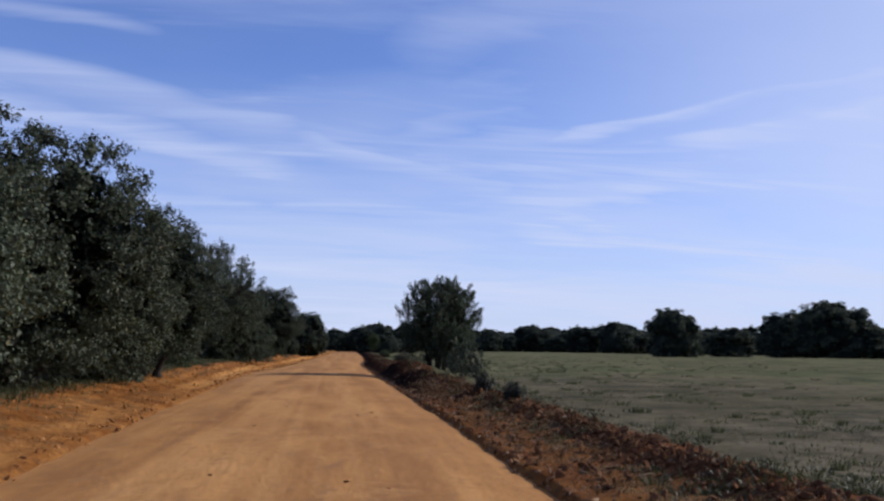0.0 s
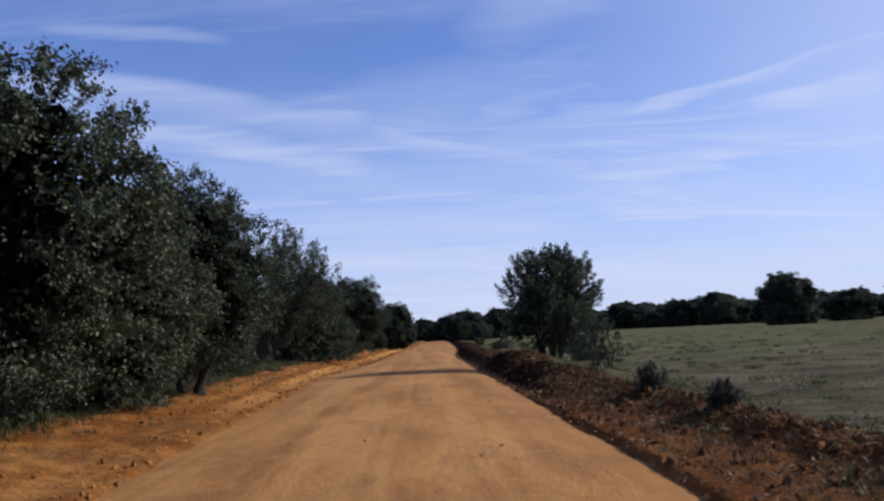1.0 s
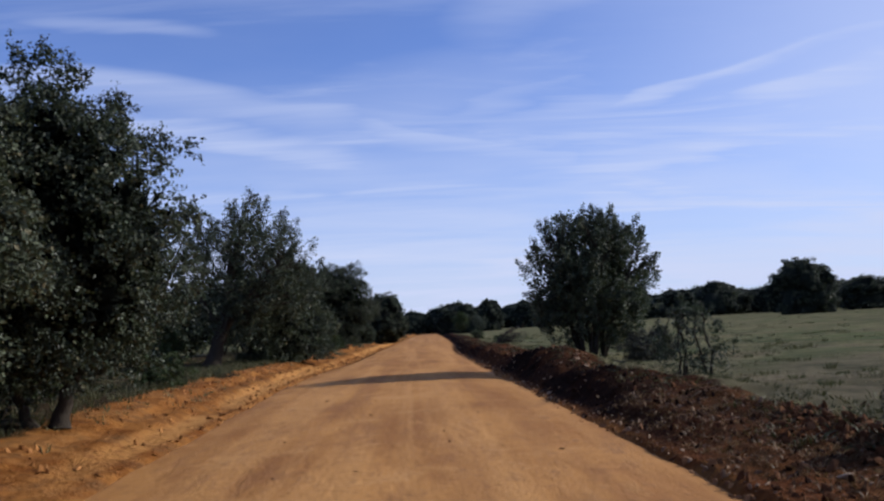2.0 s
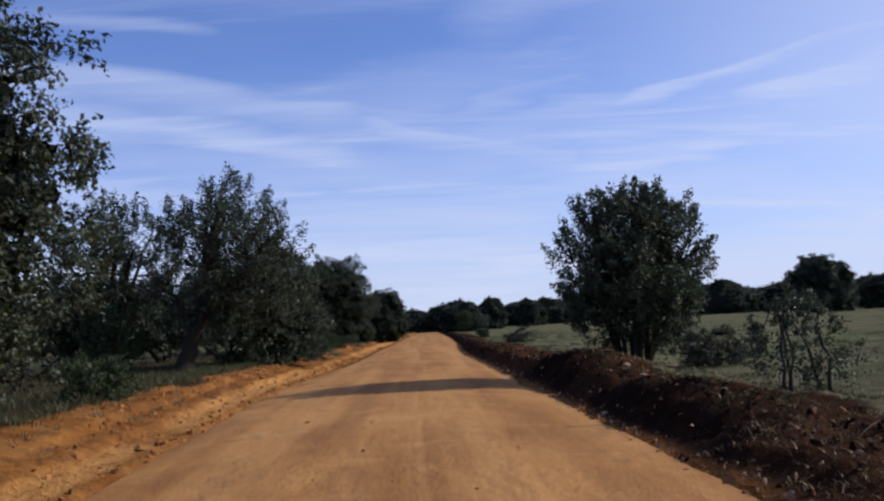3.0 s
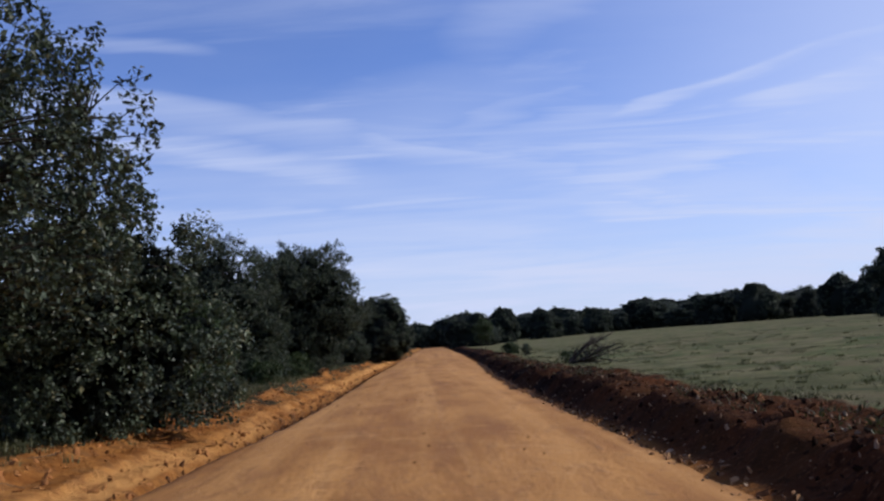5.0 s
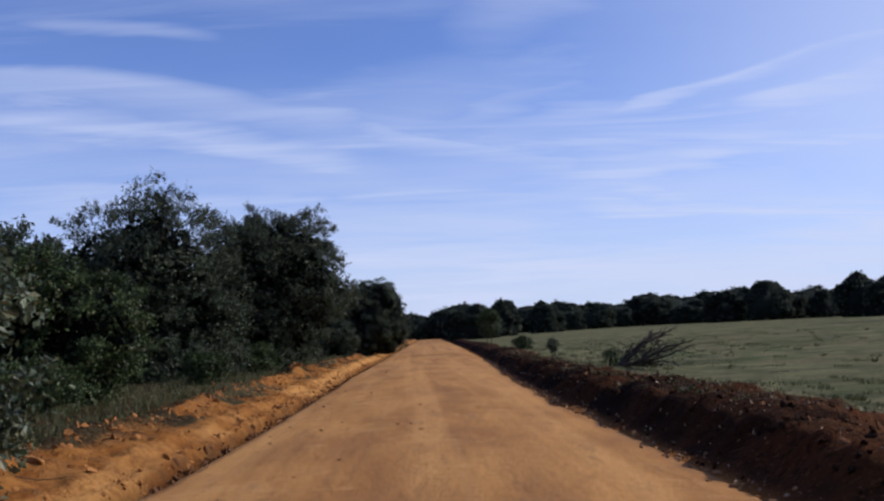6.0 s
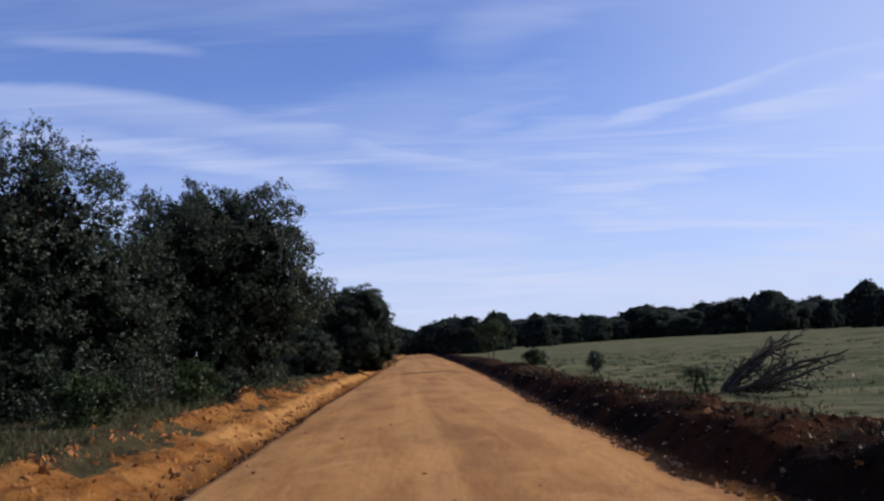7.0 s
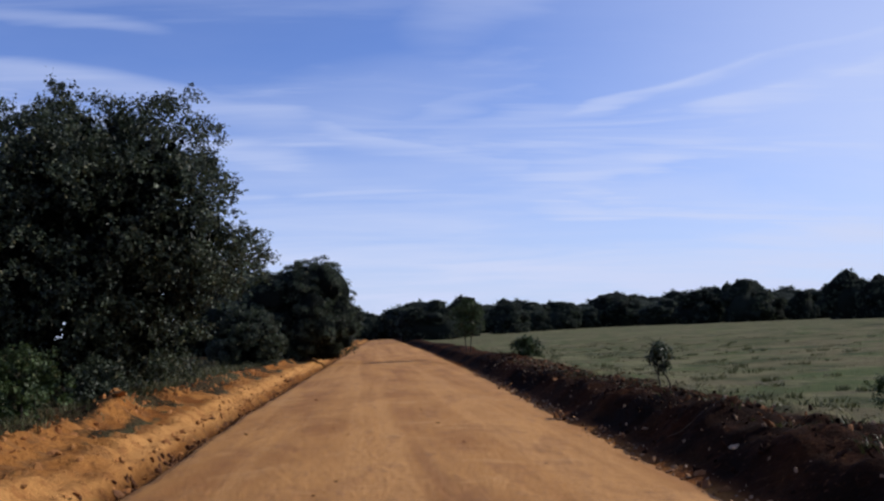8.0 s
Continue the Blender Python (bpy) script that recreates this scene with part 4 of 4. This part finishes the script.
shrub(-10.2, 50.5, 2.1, 1.1, 5200, 215, "leafy green shrub in the shade of an oak", leaf=0.07)
shrub(-6.3, 37.5, 0.8, 0.7, 2400, 216, "grey-green low shrub on the grassy verge", leaf=0.05)
shrub(-7.6, 34.0, 1.5, 1.0, 4200, 217, "leafy green shrub below an oak", leaf=0.06)


def fallen_branch():
    rng = np.random.default_rng(31)
    x, y = 4.55, 72.5
    root = new("fallen_branch")
    root.matrix_world = pose(x, y, height(x, y))
    fine = []

    def grow(start, way, length, r, depth):
        end = start + way * length
        end[2] = max(end[2], 0.02)
        pts = bent(rng, start, end, 0.07, 5)
        v, f = tube(pts, np.linspace(1, 0.5, 5) * r, 6 if depth == 0 else 4)
        if depth < 1:
            part("branch", mesh_of("branch", v, f, DEADWOOD, True), root)
        else:
            fine.append((v, f))
        if depth < 3:
            for k in range((6, 4, 3)[depth]):
                w = way + rng.normal(size=3) * np.array([0.40, 0.5, 0.30])
                w /= np.linalg.norm(w)
                grow(pts[1 + k % 4].copy(), w, length * rng.uniform(0.3, 0.5), r * 0.55, depth + 1)
    for a, b, l in ((0.75, 0.60, 1.1), (0.85, 0.52, 1.3), (0.98, 0.18, 1.2), (0.65, 0.68, 0.8), (0.97, 0.05, 1.05), (0.90, 0.36, 1.25)):
        w = np.array([a, rng.uniform(-0.35, 0.35), b])
        grow(np.array([0.0, rng.uniform(-0.2, 0.2), 0.08]), w / np.linalg.norm(w), l, 0.052, 0)
    tagged(part("twig_mass", mesh_of("twig_mass", *joined(fine), DEADWOOD, True), root), kind="stuff")
    n = 900
    at = rng.normal(size=(n, 3)) * np.array([0.45, 0.4, 0.16]) + np.array([0.85, 0, 0.3])
    at[:, 2] = np.maximum(at[:, 2], 0.03)
    tagged(part("withered_foliage", mesh_of("withered_foliage", *leaf_quads(rng, at, np.tile([0.0, 0, 1], (n, 1)), 0.07, 0.035), OAK_LEAF), root), kind="stuff")
    tagged(root, "uprooted dark dead branch lying on the grass behind the berm", "branch")


fallen_branch()


# ---- stones and clods ----
def rock_shape(rng, cuts):
    bm = bmesh.new()
    bmesh.ops.create_icosphere(bm, subdivisions=cuts, radius=1.0)
    off, stretch, flat = Vector(rng.uniform(-50, 50, 3)), rng.uniform(1.0, 2.0), rng.uniform(0.3, 0.6)
    for v in bm.verts:
        v.co *= 1 + 0.7 * noise.noise(v.co * 1.2 + off) + 0.35 * noise.noise(v.co * 2.7 + off)
        v.co.x *= stretch
        v.co.z *= flat
    verts = np.array([v.co[:] for v in bm.verts])
    bm.verts.index_update()
    faces = np.array([[v.index for v in f.verts] for f in bm.faces])
    bm.free()
    return verts, faces


def scatter_rocks(name, label, rng, xs, ys, sizes, mat, sink=0.42):
    shapes = [rock_shape(rng, 1) for _ in range(10)]
    z = ground(xs, ys)[0]
    pieces = []
    for k, (x, y, h, r) in enumerate(zip(xs, ys, z, sizes)):
        v, f = shapes[k % 10]
        turn = np.array(Euler(rng.uniform(-3, 3, 3)).to_matrix())
        pieces.append((v @ turn.T * r + (x, y, h + r * (0.5 - sink)), f))
    tagged(new(name, mesh_of(name, *joined(pieces), mat)), label, "stones", kind="stuff")


def make_stones():
    rng = np.random.default_rng(77)
    n = 3000
    ys = rng.uniform(6, 27, n)
    u = np.where(rng.uniform(size=n) < 0.2, np.abs(rng.normal(0.7, 0.6, n)) + 0.05, rng.normal(1.8, 0.24, n))
    scatter_rocks("rubble", "loose red clods and small stones along the berm", rng, road_right(ys) + u, ys, 0.008 + 0.052 * rng.uniform(0, 1, n) ** 2.6, CLOD)
    n = 5200
    ys = rng.uniform(23, 100, n)
    u = np.abs(rng.normal(1.15, 0.55, n)) + 0.05
    scatter_rocks("dark_rubble", "dark clods heaped along the berm, slope shade in their colour", rng, road_right(ys) + u, ys, 0.007 + 0.038 * rng.uniform(0, 1, n) ** 3.0, DARKCLOD)
    n = 1500
    ys = rng.uniform(30, 98, n)
    scatter_rocks("crest_clods", "brown clods and crumbs along the crest of the berm", rng, road_right(ys) + rng.normal(1.55, 0.32, n), ys, 0.010 + 0.055 * rng.uniform(0, 1, n) ** 2.6, CLOD)
    n = 3400
    ys = rng.uniform(6, 98, n)
    u = np.where(rng.uniform(size=n) < 0.3, rng.normal(0.10, 0.09, n), np.abs(rng.normal(1.25, 0.7, n)))
    scatter_rocks("pale_stones", "small pale broken stones strewn over the berm", rng, road_right(ys) + u, ys, 0.006 + 0.026 * rng.uniform(0, 1, n) ** 2.6, STONE)
    n = 1500
    ys = rng.uniform(6, 98, n)
    scatter_rocks("edge_gravel", "orange gravel and broken stone along the road's edge", rng, road_right(ys) + rng.normal(0.0, 0.10, n), ys, 0.008 + 0.040 * rng.uniform(0, 1, n) ** 2.2, EDGESTONE)
    n = 2600
    ys = rng.uniform(6, 98, n)
    u = np.where(rng.uniform(size=n) < 0.4, np.abs(rng.normal(0.1, 0.15, n)), rng.uniform(0.2, 2.6, n))
    scatter_rocks("clay_clods", "orange clay clods crumbled on the bank", rng, road_left(ys) - u, ys, 0.008 + 0.040 * rng.uniform(0, 1, n) ** 3.2, DRYCLOD)
    n = 1500
    ys = rng.uniform(34, 98, n)
    u = np.where(rng.uniform(size=n) < 0.85, rng.normal(1.45, 0.25, n), rng.normal(0.1, 0.12, n))
    scatter_rocks("lip_clods", "reddish clods left along the edges of the cut bank", rng, road_left(ys) - u, ys, 0.010 + 0.050 * rng.uniform(0, 1, n) ** 2.6, LIPCLOD)
    n = 2600
    ys = rng.uniform(46, 98, n)
    ys = ys[rough(ys, 0 * ys, 0.9, 3, 25) + rng.normal(0, 0.12, n) > -0.06]
    n = len(ys)
    scatter_rocks("groove_crumbs", "reddish brown crumbs and gravel in the groove beside the road", rng, road_left(ys) + rng.normal(0.06, 0.10, n), ys, 0.008 + 0.040 * rng.uniform(0, 1, n) ** 2.2, CLOD, 0.1)
    n = 420
    ys = rng.uniform(6, 90, n)
    f = rng.beta(0.8, 0.8, n)
    xs = road_left(ys) * f + road_right(ys) * (1 - f)
    shapes = [rock_shape(rng, 1) for _ in range(6)]
    pieces = []
    for k, (x, y) in enumerate(zip(xs, ys)):
        r = 0.006 + 0.016 * rng.uniform() ** 3
        v, g = shapes[k % 6]
        pieces.append((v * r + (x, y, float(lift(y)) + 0.10 * (1 - abs(2 * f[k] - 1) ** 2.6) + r * 0.3), g))
    tagged(new("pebbles", mesh_of("pebbles", *joined(pieces), CLOD)), "dark pebbles scattered over the sandy road", "stones", kind="stuff")
    # larger stones, one by one
    meshes = [mesh_of("stone", *rock_shape(rng, 2), STONE) for _ in range(6)]
    lumps = [mesh_of("clod", *rock_shape(rng, 2), CLOD) for _ in range(6)]
    spots = [(2.5, 76.4, 0.06), (2.62, 73.9, 0.07), (3.0, 20.8, 0.08), (3.5, 19.0, 0.07), (2.9, 23.6, 0.07), (3.3, 36.6, 0.07), (3.4, 38.2, 0.08)]
    for k in range(52):
        y = rng.uniform(9, 92)
        spots.append((float(road_right(y)) + rng.uniform(0.1, 2.4), y, rng.uniform(0.03, 0.06)))
    for k, (x, y, r) in enumerate(spots):
        pale = k < 7 or k % 4 == 0
        ob = new("stone" if pale else "earth_clod", (meshes if pale else lumps)[k % 6])
        ob.matrix_world = pose(x, y, height(x, y) + 0.2 * r, rng.uniform(-25, 25), rng.uniform(-25, 25), rng.uniform(0, 360)) @ Matrix.Diagonal((0.6 * r, 0.7 * r * rng.uniform(0.7, 1.2), 0.7 * r * rng.uniform(0.7, 1.1), 1))
        tagged(ob, "pale broken stone half sunk in the dug soil" if pale else "dark red earth clod lying on the berm", "stone" if pale else "clod", "stones on the berm" if pale else "clods on the berm")
    dry = [mesh_of("clay_lump", *rock_shape(rng, 2), DRYCLOD) for _ in range(5)]
    spots = [(-4.95, 58.4, 0.11), (-5.2, 57.9, 0.09), (-5.3, 56.2, 0.10), (-5.9, 60.0, 0.08), (-4.9, 80.6, 0.12), (-5.0, 81.1, 0.09), (-4.8, 46.4, 0.09)]
    for k in range(40):
        y = rng.uniform(10, 92)
        spots.append((float(road_left(y)) - rng.uniform(0.1, 1.5), y, rng.uniform(0.025, 0.05)))
    for k, (x, y, r) in enumerate(spots):
        ob = new("clay_lump", dry[k % 5])
        ob.matrix_world = pose(x, y, height(x, y) + 0.2 * r, rng.uniform(-25, 25), rng.uniform(-25, 25), rng.uniform(0, 360)) @ Matrix.Diagonal((r, r * rng.uniform(0.7, 1.2), r * rng.uniform(0.7, 1.1), 1))
        tagged(ob, "crumbly orange clay lump lying on the bank", "clod", "clay lumps on the bank")


make_stones()


def make_sticks():
    """Broken twigs and roots that the digger left on the berm and at the foot of the oaks."""
    rng = np.random.default_rng(88)
    pieces = []
    for k in range(170):
        y = rng.uniform(9, 98)
        right = k % 4 > 0
        x = float(road_right(y)) + rng.uniform(0.7, 2.4) if right else float(road_left(y)) - rng.uniform(1.0, 2.6)
        a, l = rng.uniform(0, 6.283), rng.uniform(0.12, 0.55)
        p = np.array([x, y, height(x, y) + 0.015])
        x2, y2 = x + l * math.cos(a), y + l * math.sin(a)
        q = np.array([x2, y2, height(x2, y2) + rng.uniform(0.01, 0.12)])
        pieces.append(tube(bent(rng, p, q, 0.04, 4), np.array([1, 0.9, 0.7, 0.4]) * rng.uniform(0.004, 0.009), 4))
    tagged(new("stick_litter", mesh_of("stick_litter", *joined(pieces), STICK, True)), "broken dry twigs and roots in the dug soil", "sticks", kind="stuff")


make_sticks()


# ---- grass ----
def blades(rng, xs, ys, counts, tall, wide, spread, lay=(0.1, 0.7)):
    """Bent grass blades, two quads each, in tufts at xs, ys."""
    q = np.repeat(np.arange(len(xs)), counts)
    n = len(q)
    a = rng.uniform(0, 6.283, n)
    rad = spread[q] * np.sqrt(rng.uniform(0, 1, n))
    x, y = xs[q] + np.cos(a) * rad, ys[q] + np.sin(a) * rad
    z = ground(x, y)[0] - 0.01
    h = tall[q] * rng.uniform(0.5, 1.2, n)
    out = np.stack([np.cos(a), np.sin(a), np.zeros(n)], 1) * (h * rng.uniform(*lay, n))[:, None]
    b = rng.uniform(0, 6.283, n)
    side = np.stack([np.cos(b), np.sin(b), np.zeros(n)], 1) * (wide * rng.uniform(0.6, 1.3, n))[:, None]
    foot = np.stack([x, y, z], 1)
    mid = foot + out * 0.35 + np.array([0, 0, 1]) * (h * 0.6)[:, None]
    tip = foot + out + np.array([0, 0, 1]) * h[:, None]
    v = np.stack([foot - side, foot + side, mid - side * 0.8, mid + side * 0.8, tip - side * 0.15, tip + side * 0.15], 1).reshape(-1, 3)
    k = np.arange(n)[:, None] * 6
    f = np.concatenate([k + np.array([0, 1, 3, 2]), k + np.array([2, 3, 5, 4])])
    return v, f


def make_grass():
    rng = np.random.default_rng(55)
    n = 6000
    ys = 4 + 116 * rng.uniform(0, 1, n) ** 1.2
    xs = road_right(ys) + 2.1 + rng.exponential(8.0, n)
    tufted = rough(xs, ys, 0.55, 4, 101) > 0.08
    xs, ys = xs[tufted], ys[tufted]
    n = len(xs)
    v, f = blades(rng, xs, ys, np.full(n, 6), rng.uniform(0.02, 0.06, n), 0.010, rng.uniform(0.1, 0.5, n), (0.6, 2.0))
    tagged(new("pasture_grass", mesh_of("pasture_grass", v, f, GRASS)), "short dry green pasture grass", "grass", kind="stuff")
    n = 700
    ys = 5 + 130 * rng.uniform(0, 1, n) ** 1.15
    xs = road_right(ys) + 2.6 + rng.exponential(13.0, n)
    thick = rough(xs, ys, 0.16, 3, 107) > -0.04
    xs, ys = xs[thick], ys[thick]
    n = len(xs)
    v, f = blades(rng, xs, ys, np.full(n, 60), rng.uniform(0.03, 0.08, n), 0.008, rng.uniform(0.2, 0.7, n), (0.3, 1.1))
    tagged(new("grass_tussocks", mesh_of("grass_tussocks", v, f, TUFT)), "low rough grass tussocks dotted over the pasture", "grass", kind="stuff")
    n = 520
    ys = 6 + 110 * rng.uniform(0, 1, n) ** 1.1
    xs = road_right(ys) + 3.0 + rng.exponential(9.0, n)
    v, f = blades(rng, xs, ys, np.full(n, 46), rng.uniform(0.05, 0.13, n), 0.008, rng.uniform(0.08, 0.26, n), (0.1, 0.7))
    tagged(new("tall_tufts", mesh_of("tall_tufts", v, f, TUFT)), "dull green tufts scattered over the pasture", "grass", kind="stuff")
    n = 5200
    ys = rng.uniform(5, 115, n)
    xs = road_left(ys) - 2.1 + 0.4 * ramp(ys, 46, 60) - rng.exponential(2.0, n)
    v, f = blades(rng, xs, ys, np.full(n, 9), rng.uniform(0.05, 0.20, n), 0.007, rng.uniform(0.05, 0.22, n), (0.2, 1.0))
    tagged(new("verge_grass", mesh_of("verge_grass", v, f, TUSSOCK)), "rough dry grass below the roadside oaks", "grass", kind="stuff")
    n = 200
    ys = rng.uniform(8, 98, n)
    xs = road_left(ys) - rng.uniform(1.2, 2.3, n)
    v, f = blades(rng, xs, ys, np.full(n, 8), rng.uniform(0.04, 0.14, n), 0.007, rng.uniform(0.04, 0.14, n))
    tagged(new("bank_weeds", mesh_of("bank_weeds", v, f, GRASS)), "sparse dry weeds on the clay bank", "weeds", kind="stuff")
    n = 3000
    ys = 8 + 87 * rng.uniform(0, 1, n) ** 1.4
    xs = road_right(ys) + rng.uniform(1.0, 3.2, n)
    grown = rough(xs, ys, 0.7, 3, 109) > -0.03
    xs, ys = xs[grown], ys[grown]
    n = len(xs)
    v, f = blades(rng, xs, ys, np.full(n, 9), rng.uniform(0.03, 0.10, n), 0.009, rng.uniform(0.06, 0.2, n), (0.4, 1.5))
    n = 4200
    ys_, side_ = rng.uniform(6, 30, n), rng.uniform(0.3, 2.1, n)
    dv, df = blades(rng, road_right(ys_) + side_, ys_, np.full(n, 4), rng.uniform(0.02, 0.07, n), 0.006, rng.uniform(0.03, 0.12, n), (0.5, 2.0))
    tagged(new("dry_stalks", mesh_of("dry_stalks", dv, df, STRAW)), "withered brown stalks strewn over the berm", "weeds", kind="stuff")
    tagged(new("berm_weeds", mesh_of("berm_weeds", v, f, TUSSOCK)), "sparse dry weeds on the berm", "weeds", kind="stuff")


make_grass()
